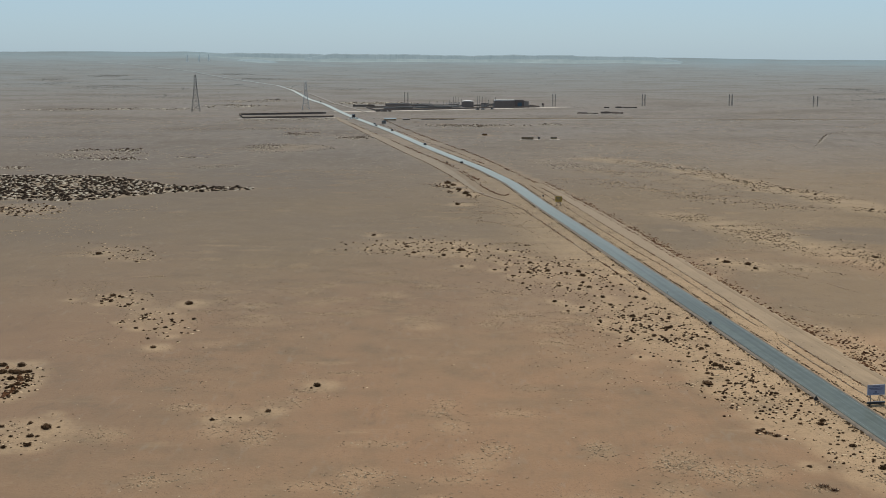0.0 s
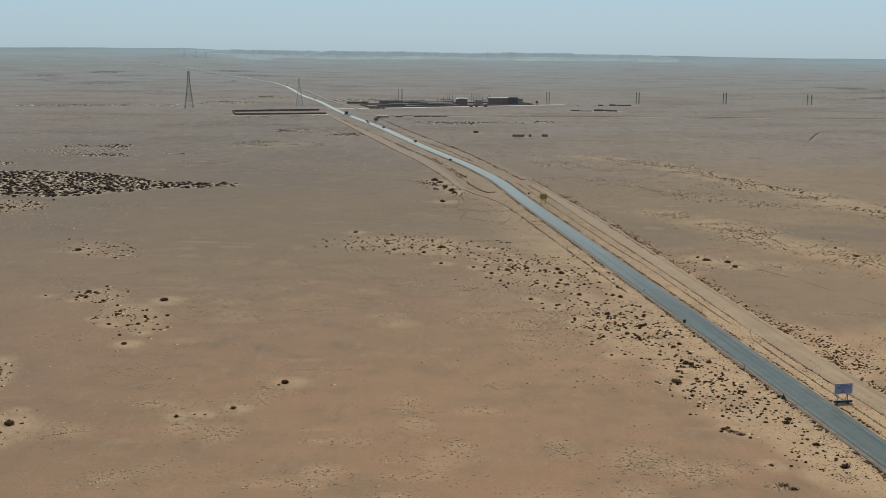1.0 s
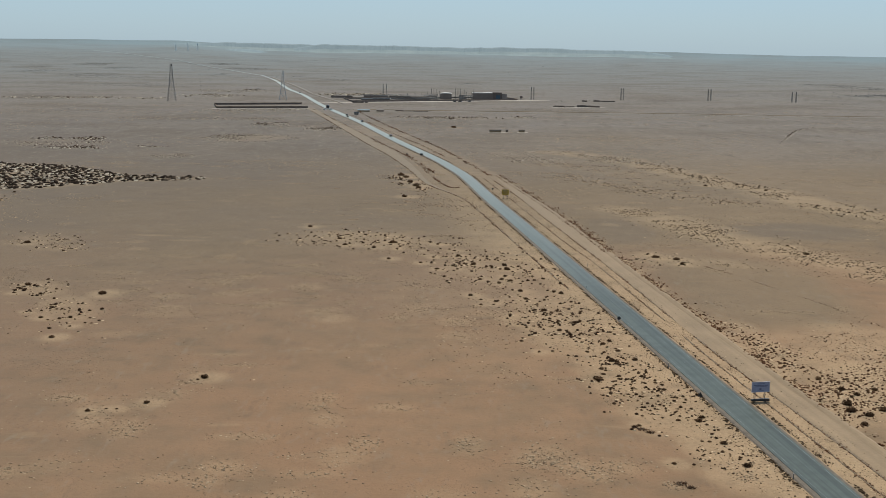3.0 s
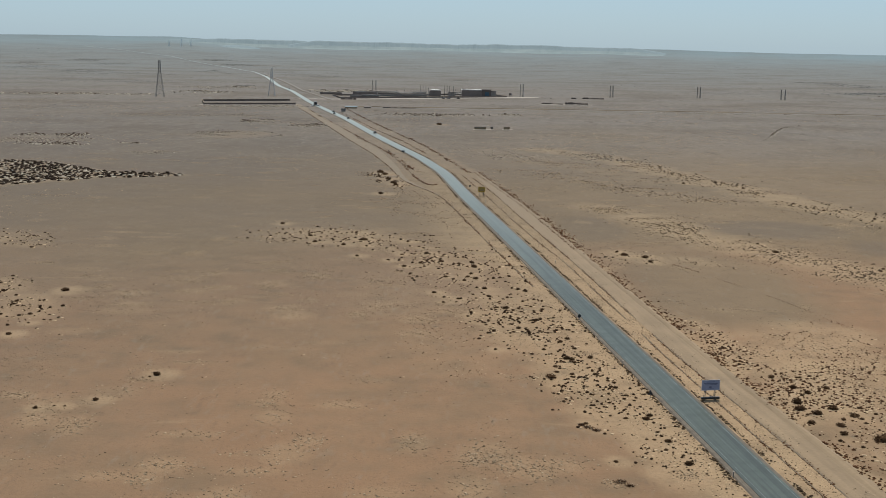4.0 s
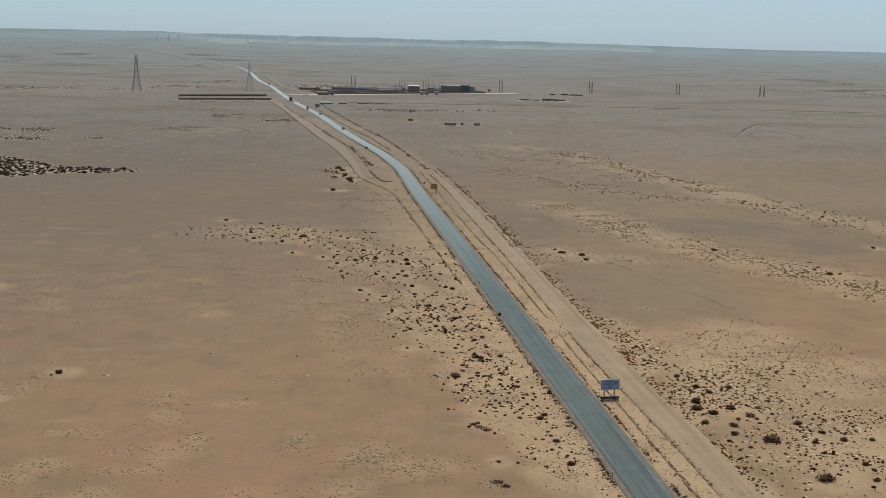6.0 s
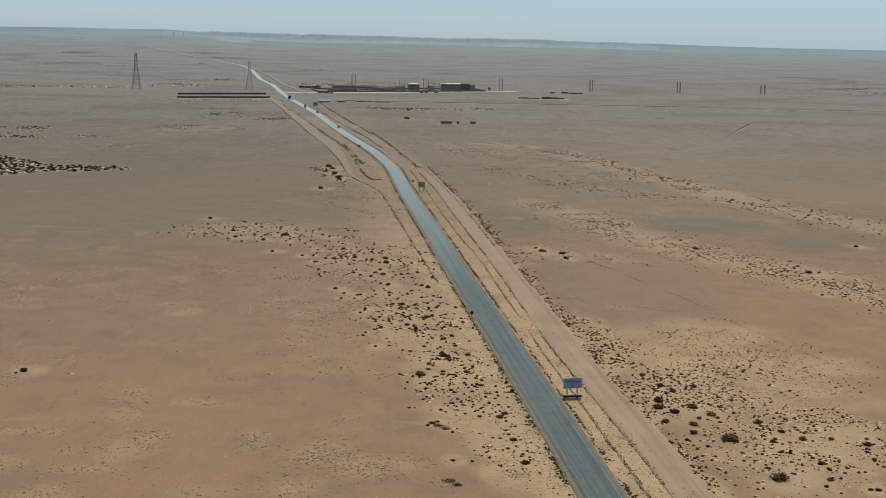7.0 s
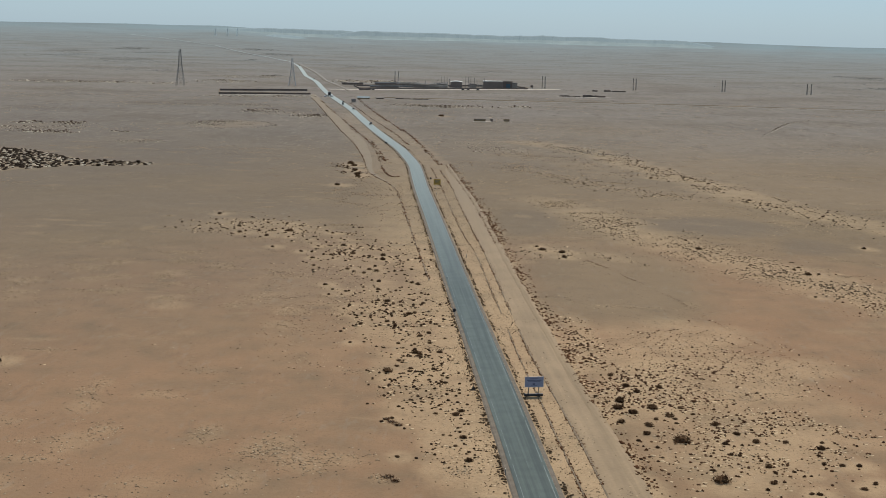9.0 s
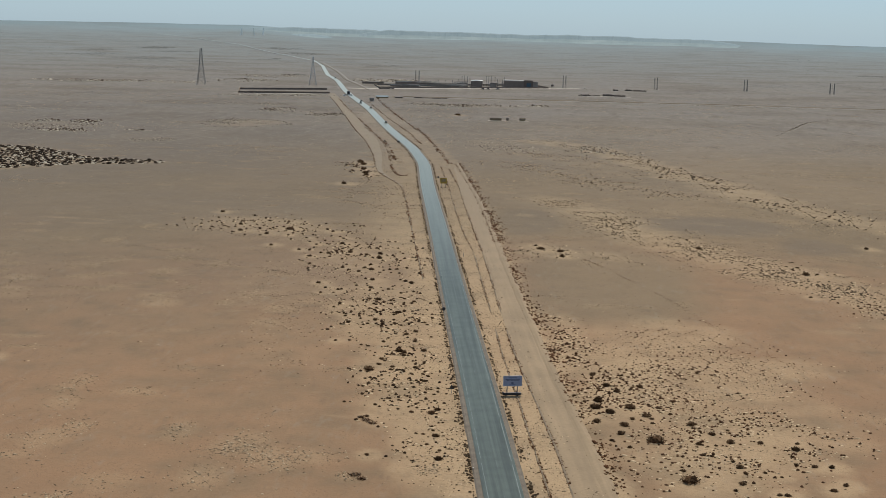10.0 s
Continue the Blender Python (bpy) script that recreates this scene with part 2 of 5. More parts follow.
STEEL = material("weathered_steel", (0.13, 0.128, 0.12), (0.21, 0.205, 0.195), rough=0.6, metal=0.4, scale=0.7, fine=6.0, bump=0.1)
WALL_DARK = material("dark_block_wall", (0.105, 0.082, 0.070), (0.170, 0.132, 0.112), scale=0.15, fine=2.0, bump=0.4)
WALL_TAN = material("tan_render", (0.21, 0.155, 0.095), (0.28, 0.21, 0.13), scale=0.15, fine=2.0, bump=0.3)
WALL_BROWN = material("brown_render", (0.172, 0.135, 0.112), (0.238, 0.187, 0.156), scale=0.15, fine=2.0, bump=0.3)
WALL_GREY = material("grey_cladding", (0.25, 0.21, 0.18), (0.33, 0.28, 0.24), rough=0.7, scale=0.1, fine=1.5, bump=0.2)
ROOF_PALE = material("pale_roof", (0.62, 0.60, 0.56), (0.74, 0.72, 0.68), rough=0.6, scale=0.15, fine=1.2, bump=0.1)
ROOF_DARK = material("dark_roof", (0.14, 0.122, 0.107), (0.20, 0.175, 0.15), scale=0.2, fine=2.0)
CONCRETE = material("concrete", (0.42, 0.39, 0.34), (0.56, 0.52, 0.46), scale=0.8, fine=8.0, bump=0.3)
BLUE_DOOR = material("blue_paint", (0.05, 0.085, 0.11), (0.07, 0.11, 0.14), rough=0.5, scale=0.6, fine=5.0, bump=0.1)
BOARD = material("faded_sign_face", (0.19, 0.215, 0.30), (0.25, 0.275, 0.36), rough=0.55, scale=0.9, fine=5.0, bump=0.05)
BOARD_INK = material("sign_ink", (0.075, 0.09, 0.15), (0.10, 0.12, 0.19), rough=0.6, scale=2.0, fine=9.0, bump=0.0)
BOARD_RIM = material("sign_rim", (0.34, 0.34, 0.36), (0.44, 0.44, 0.46), rough=0.5, scale=1.0, fine=9.0, bump=0.0)
YELLOW = material("yellow_sign_face", (0.30, 0.195, 0.030), (0.37, 0.245, 0.042), rough=0.5, scale=0.9, fine=5.0, bump=0.05)
TEAL = material("teal_paint", (0.06, 0.10, 0.12), (0.10, 0.15, 0.17), rough=0.6, scale=0.5, fine=4.0, bump=0.1)
WHITE = material("white_paint", (0.66, 0.66, 0.64), (0.80, 0.80, 0.78), rough=0.4, scale=0.8, fine=6.0, bump=0.0)
RUBBER = material("rubber", (0.015, 0.015, 0.015), (0.03, 0.03, 0.03), rough=0.8, scale=2.0, fine=9.0, bump=0.0)
CAR_DARK = material("dark_car_paint", (0.012, 0.014, 0.018), (0.025, 0.027, 0.03), rough=0.3, scale=1.0, fine=6.0, bump=0.0, spec=0.5)
GLASS = material("dark_window_glass", (0.02, 0.025, 0.03), (0.03, 0.035, 0.04), rough=0.08, scale=1.0, fine=6.0, bump=0.0, spec=0.6)
# Haze is put into the horizon hills: blue-grey above, pale at the foot.
HAZED_ROCK = material("hazed_rock", (0.152, 0.202, 0.215), (0.192, 0.242, 0.252), scale=0.012, fine=0.12, bump=0.3, depth=1.0)
HAZY_FOOT = material("escarpment_foot", (0.145, 0.19, 0.195), (0.215, 0.26, 0.255), scale=0.008, fine=0.03, bump=0.2, depth=1.0)
# The sky's reflection on the far road, put into a pale base colour.
SHEEN_ASPHALT = material("sheen_asphalt", (0.20, 0.225, 0.22), (0.27, 0.295, 0.285), rough=0.7, scale=0.02, fine=0.3, bump=0.0)

# ---- single shrubs: x, y, width ----
SHRUBS_EAST = [
    (95.7, 222.7, 2), (97.7, 232.9, 1.6), (95, 218.5, 2.1), (97.4, 215.9, 1.7), (94.7, 210.3, 1.5), (99.3, 208.8, 1.6),
    (98.4, 204.2, 1.5), (101.1, 219.3, 1.9), (103.6, 214.7, 1.6), (104.4, 213.1, 0.8), (104.2, 210.6, 0.8), (101, 212.7, 1.1),
    (103.8, 201, 3.4), (99.3, 197.3, 0.9), (93.2, 222.2, 0.8), (104.1, 232.8, 1.3), (99.5, 229.3, 1.4), (98, 227.7, 0.8),
    (99.5, 192.4, 0.6), (105.3, 206.9, 0.5), (102.6, 232.5, 0.7), (101.2, 240.7, 0.8), (103.5, 241.8, 0.8), (107.9, 216.2, 0.9),
    (106.1, 219.8, 1), (96.6, 200.5, 0.9), (91.5, 225.7, 0.8), (95.6, 240.5, 1.5),
]
SHRUBS_FORE = [
    (107, 182.5, 3), (114.7, 182.4, 1.2), (115.5, 189.8, 1.3), (106.5, 187.1, 0.9), (110.7, 195, 0.9), (112, 194.6, 0.8),
    (116, 187.1, 0.8), (126.1, 199.6, 1.5), (124.8, 196, 0.8), (124.6, 192, 0.9), (127.3, 191.6, 1.1), (127.1, 203, 0.9),
    (130.1, 183.6, 1), (127.8, 181.1, 1.1), (120.4, 178, 1), (119.3, 178.2, 0.8), (119, 187.8, 0.7), (121.2, 186.2, 0.6),
    (116, 201.9, 1.5), (113.6, 205.8, 1.3), (110.8, 210.6, 1.6), (113.4, 200, 0.7), (110.7, 200.3, 1.3), (121, 202.5, 1.1),
    (116.6, 208.5, 0.8), (113.2, 179.5, 0.8), (114.9, 192.4, 0.8), (129.9, 191.6, 1.1),
]
SHRUBS_VERGE = [
    (52.1, 238.3, 2.4), (52.7, 288.9, 1.4), (54.1, 290.3, 1), (56.7, 267.7, 1.2), (58.5, 270.5, 1.2), (59.1, 261.7, 1.1),
    (56, 260.3, 0.9), (56.6, 252.9, 1.6), (57.6, 252.1, 1.4), (58.8, 251.5, 0.8), (57.9, 249.7, 1.1), (61.6, 254, 1.4),
    (62.2, 266.2, 0.8), (59.8, 279.4, 0.9), (60.9, 240.6, 1), (60.8, 235.9, 0.7), (62.8, 236.2, 0.8), (62.9, 231.8, 0.9),
    (63.6, 231.2, 0.9), (63.9, 234.7, 0.9), (67.1, 213.4, 1.3), (52.1, 231.7, 0.6), (53.7, 246.3, 1), (56.4, 240.7, 1),
    (56.5, 238.5, 0.8), (53.6, 242.2, 0.9), (48.3, 280.6, 0.9), (52.5, 260.5, 1), (53.2, 263.9, 0.7), (53.8, 256.8, 0.7),
]
SHRUBS_WEST = [
    (42.2, 260, 0.7), (41, 283.3, 0.7), (42.6, 277.1, 0.9), (37.5, 286.4, 0.6), (55.4, 208.1, 0.8), (59.2, 239.9, 0.6),
    (66.5, 224.5, 0.7), (69.2, 227.8, 0.9), (63.5, 214.2, 0.6), (53.1, 277.7, 0.7), (44.3, 267.2, 0.6), (66.2, 211.2, 1.3),
    (64.5, 200, 0.6), (65.7, 199.8, 0.7), (67.8, 198.9, 1.4), (67.2, 201.8, 0.7), (69, 187.7, 1.5), (57.8, 188.4, 0.8),
    (68.9, 191.8, 0.7), (66.7, 194.6, 0.7), (56, 215, 0.8), (62.7, 211.6, 0.9), (65.9, 222.7, 0.7), (68.4, 233.1, 0.8),
]
SHRUBS_MID = [
    (-24.9, 440.3, 1.6), (-12.3, 413.2, 1.5), (-9.6, 400.5, 1.8), (0, 395.3, 1.5), (2.4, 422.2, 1), (5.8, 405.6, 2.6),
    (7.4, 393.4, 1), (13.9, 389.3, 1), (16.2, 382.5, 0.8), (19, 377.8, 1.1), (24.9, 363.5, 1.5), (20.2, 357.7, 1.4),
    (26.1, 357.9, 0.9), (15.3, 368.2, 1.2), (20.3, 403.3, 1.3), (26.6, 380.4, 1.6), (30.9, 366.5, 1.8), (25.5, 390.9, 1),
    (36.1, 363.8, 1.2), (37.2, 337.2, 1.4), (38.1, 342.8, 1.4), (40.4, 341, 1.4), (32.1, 341.9, 1.3), (40, 365.7, 1.6),
    (40.5, 358.8, 1.9), (39.3, 347.9, 1.1),
]
SHRUBS_MID_NEAR = [
    (42.3, 326.5, 1.4), (43.1, 316.1, 1.3), (46.6, 302.2, 1.6), (47.7, 315.1, 1), (51.4, 310.9, 1), (51.1, 326, 1.3),
    (52.8, 323.9, 1.5), (53.9, 337.7, 1.1), (29, 319.7, 1.4), (31.6, 314.5, 1), (31.4, 308.2, 1), (34.6, 308.8, 0.8),
    (35.2, 312.6, 1), (38, 296.3, 1.1), (37.1, 292.1, 0.8), (41.2, 283.6, 0.7), (42.6, 277.3, 1), (42.3, 260.4, 0.7),
    (44.4, 302.6, 1), (55.5, 301.3, 1), (53, 288.7, 1.5), (54.1, 290.6, 1.1), (48.4, 280.4, 1.2), (5.6, 374.6, 1.3),
    (53.1, 277.9, 0.7),
]
RING = [
    (-88.4, 245.7, 2), (-85.2, 245.3, 2.4), (-86.4, 251, 1.9), (-83.2, 246.1, 1.4), (-85.1, 240.6, 1.6), (-82.2, 241.8, 1.2),
    (-81.2, 239, 1.1), (-80.4, 236, 1), (-82.9, 234.8, 1.4), (-83.5, 233.7, 1), (-82, 236.2, 1.1), (-80.9, 235.3, 0.9),
    (-80.8, 233.2, 0.8), (-80.7, 231, 1.1), (-80.8, 229.9, 0.8), (-81.1, 227.8, 0.9), (-81.4, 226.4, 0.7), (-84.2, 240.7, 0.8),
    (-86.8, 242.2, 0.7), (-90.3, 251.2, 1.7), (-86.8, 245.8, 1.6), (-84, 245.5, 1.2),
]
SHRUBS_CORNER = [
    (-67.8, 208, 1.9), (-69, 203.2, 1.3), (-67.8, 203.3, 0.9), (-65.8, 208.5, 0.7), (-71.4, 210.7, 1), (-75.6, 208.6, 1),
    (-71.4, 197.1, 1.1), (-67.9, 198.5, 1.3), (-72.2, 203, 0.8), (-66.5, 212.2, 0.4), (-69.3, 216.5, 0.4), (-70.5, 206.9, 0.5),
    (-24, 235.8, 1.6), (-25, 234.2, 0.7), (-31.1, 218.3, 1.3), (-40.1, 212.8, 1), (-37.3, 214.4, 0.5), (-35.4, 214.3, 0.6),
    (-65.4, 317.3, 2.4), (-97.4, 322, 0.8), (-110.5, 396.9, 2.3), (-87.7, 327.3, 1.6), (-80.7, 315.7, 1.2), (-71.6, 287, 1.1),
]
SHRUBS_LEFT = [
    (-65, 287.7, 1.1), (-62.4, 278.6, 0.8), (-63.2, 267.8, 1.4), (-77.1, 293.7, 0.7), (-73, 302.1, 0.9), (-87.8, 316.7, 0.9),
    (5.6, 533.1, 2.9), (1.3, 621.5, 3.9), (4, 612.3, 3.3), (6.6, 591.8, 3.2), (9.6, 574.9, 3.1), (11, 566.9, 2.6),
    (30.6, 994.7, 4.5),
]
SHRUBS_PLAIN = [
    (161.7, 355.4, 2.3), (165, 356.2, 1.1), (161.5, 365.9, 1), (159.5, 362, 1.1), (158.6, 366.9, 0.8), (136.9, 392.8, 1.9),
    (144.4, 394, 0.9), (135.2, 409.1, 1.1), (117.6, 442.4, 0.9), (177.1, 517.7, 1.6), (183.9, 498, 1.5), (196.3, 474.9, 1.5),
    (193.4, 469, 1), (169.7, 573.1, 1.7), (166, 595.3, 1.3), (162.3, 598.1, 1.5), (146.2, 593.1, 1.8), (142.9, 527.9, 1.1),
    (191.3, 404.3, 1.6), (200, 449.3, 1), (169.9, 356.8, 0.8), (168.3, 331.8, 0.7), (162.3, 324.2, 0.9), (165.5, 314, 0.8),
    (155.9, 323.4, 0.9), (146, 350.8, 0.8), (87.5, 383.5, 2.3), (93.3, 379.9, 2.1), (93.6, 371.6, 1.7), (86, 389.1, 1.2),
]

SHRUB_ROWS = (SHRUBS_EAST, SHRUBS_FORE, SHRUBS_VERGE, SHRUBS_WEST, SHRUBS_MID, SHRUBS_MID_NEAR, RING, SHRUBS_CORNER, SHRUBS_LEFT, SHRUBS_PLAIN)

# ---- ground shape ----
rng = np.random.default_rng(7)
MID_X, FLAT, RISE, EYE_Z = 40.0, 2500.0, 2400.0, 64.5


def lattice(ix, iy, seed):
    h = (ix * 374761393 + iy * 668265263 + seed * 974711) & 0xFFFFFFFF
    h = ((h ^ (h >> 13)) * 1274126177) & 0xFFFFFFFF
    return ((h ^ (h >> 16)) & 0xFFFF) / 65535.0


def grain_noise(x, y, size, seed=1):
    """Smooth value noise, 0 to 1, with cells of that size."""
    u, v = np.asarray(x, float) / size, np.asarray(y, float) / size
    iu, iv = np.floor(u).astype(np.int64), np.floor(v).astype(np.int64)
    fu, fv = u - iu, v - iv
    fu, fv = fu * fu * (3 - 2 * fu), fv * fv * (3 - 2 * fv)
    a = lattice(iu, iv, seed) * (1 - fu) + lattice(iu + 1, iv, seed) * fu
    c = lattice(iu, iv + 1, seed) * (1 - fu) + lattice(iu + 1, iv + 1, seed) * fu
    return a * (1 - fv) + c * fv


def layered(x, y, size, seed=1, octaves=3):
    return sum(grain_noise(x, y, size / 2**i, seed + i) * 0.5**i for i in range(octaves)) / (2 - 0.5 ** (octaves - 1))


def smooth(a, z, v):
    u = np.clip((v - a) / (z - a), 0, 1)
    return u * u * (3 - 2 * u)


def far_lift(x, y):
    """The plain is level near by; farther out it is raised to fit the camera's view of the horizon."""
    r, az = np.hypot(x - MID_X, y), np.arctan2(x - MID_X, y)
    u = np.clip((r - FLAT) / RISE, 0, 0.9995)
    d = FLAT - RISE * np.log(1 - u)
    rim = np.interp(az, [-0.21, -0.15, 0.18, 0.25], [0.0040, 0.0006, 0.0002, -0.0015])
    return np.where(r < FLAT, 0.0, EYE_Z * (1 - r / d) + r * rim * u * u * (3 - 2 * u))


ROAD_LINE = [(130, -420), (96, 0), (87, 100), (79.6, 175), (74.7, 223.6), (70.2, 266), (63.7, 327), (53.6, 424), (41.9, 533), (33.4, 624),
             (20.9, 703), (10.0, 756), (-5.5, 832), (-19, 903), (-45.5, 1047), (-91, 1262), (-110, 1360), (-155, 1610), (-192, 1775), (-270, 2220),
             (-337, 2535), (-443, 2847), (-711, 3554), (-984, 4022), (-1141, 4207)]


def resample(points, step=4.0, blur=2):
    """A polyline as evenly spaced points, its corners rounded."""
    p = np.array(points, float)
    s = np.r_[0, np.cumsum(np.hypot(*np.diff(p, axis=0).T))]
    at = np.linspace(0, s[-1], max(3, int(s[-1] / step) + 1))
    q = np.stack([np.interp(at, s, p[:, 0]), np.interp(at, s, p[:, 1])], 1)
    for _ in range(blur):
        k = max(1, int(18 / step))
        w = np.pad(q, ((k, k), (0, 0)), mode="reflect", reflect_type="odd")
        q = sum(w[i:i + len(q)] for i in range(2 * k + 1)) / (2 * k + 1)
    return q


ROAD = resample(ROAD_LINE, 5.0, 2)


def road_x(y):
    return np.interp(y, ROAD[:, 1], ROAD[:, 0])


def beside(x, y):
    """Metres to the east of the road's middle."""
    slope = (road_x(np.asarray(y) + 10.0) - road_x(np.asarray(y) - 10.0)) / 20
    return (x - road_x(y)) / np.sqrt(1 + slope * slope)


STRIP_W = [(97.5, 60), (89.4, 176), (87.5, 195), (84.6, 219.4), (82, 240), (80, 257.4), (77.3, 288), (73.3, 336.5), (70.2, 371), (65.4, 420), (60.8, 467), (54.6, 535.6), (46.7, 601)]
STRIP_E = [(104, 60), (95, 174), (93.7, 189), (91.9, 204), (89.7, 223.7), (87.6, 243), (85.3, 268), (83.9, 284), (82, 302), (79.8, 326), (77.5, 350), (74, 392.6), (68, 461), (61, 527), (52.1, 602.6), (49, 630)]
RUT = [(94, 60), (86.1, 174), (84.3, 190.5), (81.8, 215.6), (78.9, 243.7), (76.5, 266.7), (74.7, 291.5), (71.2, 328.4), (67.7, 371), (63.4, 401.5), (56.7, 466), (52.1, 516), (41.9, 613)]
WEST_RUT = [(55.5, 330), (45, 415), (38.4, 470), (31, 530), (25.4, 549), (19.4, 565), (14.3, 582), (11, 604), (4.2, 654), (-9.6, 736), (-29.2, 830), (-49, 934), (-82.3, 1107), (-104, 1215)]
WEST_LOOP = [(29, 572), (28.6, 560), (22.7, 577.6), (18.4, 606), (11.9, 661), (1.1, 732), (-9.9, 789), (-24.4, 846)]

EAST_FAR = [(45.2, 628), (34.6, 701), (20.5, 795), (3.9, 877), (-17.6, 985), (-49, 1158), (-64.4, 1254)]
EAST_NEAR = [(22.5, 734), (10.3, 805), (-16, 927), (-48.3, 1094), (-60.3, 1152)]
WEST_FAR = [(17.6, 634), (7.4, 704), (-12.1, 797), (-39.4, 930), (-71.5, 1084), (-91.4, 1187)]
RING_ARC = [(-90, 251.5), (-86.2, 252.5), (-83.5, 248), (-81.7, 243.6), (-80.6, 239.2), (-80, 235), (-79.8, 231), (-81, 228.9), (-82, 227)]
EROSION = [(100, 368), (105.8, 354.3), (111.7, 335.7), (117.8, 319.8), (122.5, 300.1), (127.5, 280.1), (134.1, 260.5), (141, 242.5), (150, 222)]

# Thickets: middle x, y, half-width across and along, turn in degrees, plants, least and most width, sand
THICKETS = [
    (-2, 412, 34, 22, -12, 260, 0.35, 1.1, 0.8), (35, 362, 20, 34, 10, 320, 0.35, 1.1, 0.7), (50, 290, 13, 40, 8, 430, 0.3, 1.0, 0.8),
    (59, 234, 10, 38, 6, 420, 0.22, 0.85, 0.9), (66, 198, 7, 24, 6, 170, 0.2, 0.6, 0.85), (104, 232, 14, 34, -24, 800, 0.22, 0.72, 0.95), (112, 262, 20, 34, -24, 400, 0.2, 0.52, 0.75), (122, 236, 20, 30, -28, 400, 0.18, 0.48, 0.75),
    (118, 204, 18, 32, -28, 950, 0.2, 0.7, 0.9), (93, 256, 7, 40, 8, 460, 0.25, 0.85, 0.85), (-83, 322, 9, 14, 30, 46, 0.35, 1.3, 0.8), (-70, 298, 9, 26, 20, 80, 0.3, 1.1, 0.8),
    (-104, 398, 11, 24, 30, 120, 0.25, 0.9, 0.6), (-70, 205, 10, 10, 0, 110, 0.15, 0.5, 0.9), (-84, 238, 7, 13, 10, 120, 0.3, 0.9, 1.0),
    (90, 380, 12, 16, 20, 120, 0.25, 0.8, 0.7), (108, 375, 6, 14, 30, 70, 0.25, 0.8, 0.7), (-110, 862, 30, 40, 6, 640, 0.5, 1.4, 0.9),
    (-115, 1012, 14, 22, 6, 190, 0.8, 2.2, 0.8), (-69, 962, 15, 18, 0, 160, 0.7, 2.0, 0.9), (-92, 990, 40, 34, 0, 120, 0.4, 1.1, 0.6), (-150, 1080, 40, 26, 0, 90, 0.6, 1.5, 0.5), (24, 1128, 46, 22, 0, 340, 0.8, 2.3, 0.9), (92, 1150, 14, 12, 0, 50, 1.2, 3.0, 0.8), (-240, 834, 10, 9, 0, 50, 0.8, 2.2, 0.5), (-211, 834, 11, 14, 0, 80, 0.9, 2.6, 0.6), (-198, 762, 20, 11, 10, 130, 0.8, 2.3, 0.7), (-218, 798, 36, 40, 0, 240, 0.4, 1.2, 0.8), (-245, 706, 12, 9, 0, 60, 0.6, 1.8, 0.8), (-130, 715, 16, 16, 0, 130, 0.35, 0.9, 0.7),
    (-162, 774, 13, 6, 0, 70, 0.8, 2.0, 0.5), (-375, 1446, 105, 18, 6, 190, 1.3, 3.6, 0.8), (660, 1900, 110, 160, 0, 160, 1.2, 4.0, 0.5), (648, 1822, 88, 16, 38, 170, 2.2, 6.0, 0.5), (742, 2335, 62, 26, -60, 90, 2.4, 6.0, 0.2),
    (-90, 1640, 55, 30, 0, 160, 1.5, 4.0, 0.9), (60, 2165, 40, 30, 0, 60, 1.5, 4.0, 0.6), (-190, 2300, 60, 30, 0, 80, 1.5, 4.0, 0.5),
    (-450, 1900, 140, 60, 0, 260, 1.0, 3.5, 0.3), (-560, 2300, 160, 70, 0, 200, 1.2, 4.0, 0.2), (-260, 1700, 60, 40, 0, 90, 0.9, 2.5, 0.3),
    (-849, 3181, 45, 50, 0, 160, 2.4, 6.0, 0.0), (-912, 2919, 41, 48, 0, 90, 2.0, 5.0, 0.0), (-827, 2646, 50, 70, 0, 110, 1.8, 4.5, 0.0),
    (-646, 2460, 70, 75, 0, 220, 1.8, 4.5, 0.1), (-721, 2949, 44, 50, 0, 110, 2.0, 5.0, 0.0), (-262, 1545, 34, 30, 0, 130, 1.4, 3.4, 0.4),
    (-428, 2607, 16, 50, 0, 40, 2.0, 5.0, 0.0), (-239, 1756, 14, 26, 0, 60, 1.6, 4.5, 0.0), (-567, 3428, 52, 60, 0, 120, 2.6, 6.5, 0.0),
    (-453, 3074, 62, 60, 0, 140, 2.4, 6.0, 0.0), (-150, 1228, 60, 12, 18, 140, 0.9, 2.4, 0.5), (753, 2182, 45, 60, 0, 110, 2.0, 5.5, 0.2), (4, 590, 8, 40, 18, 120, 0.4, 1.4, 0.4),
    (300, 1225, 140, 10, 0, 60, 0.6, 1.8, 0.2), (22, 500, 16, 60, 10, 420, 0.25, 0.6, 0.3), (-40, 300, 60, 70, 0, 120, 0.1, 0.4, 0.1), (26, 320, 26, 40, 6, 420, 0.1, 0.4, 0.45), (34, 262, 18, 34, 6, 300, 0.1, 0.4, 0.4), (-180, 510, 26, 22, 20, 160, 0.6, 1.8, 0.9),
]
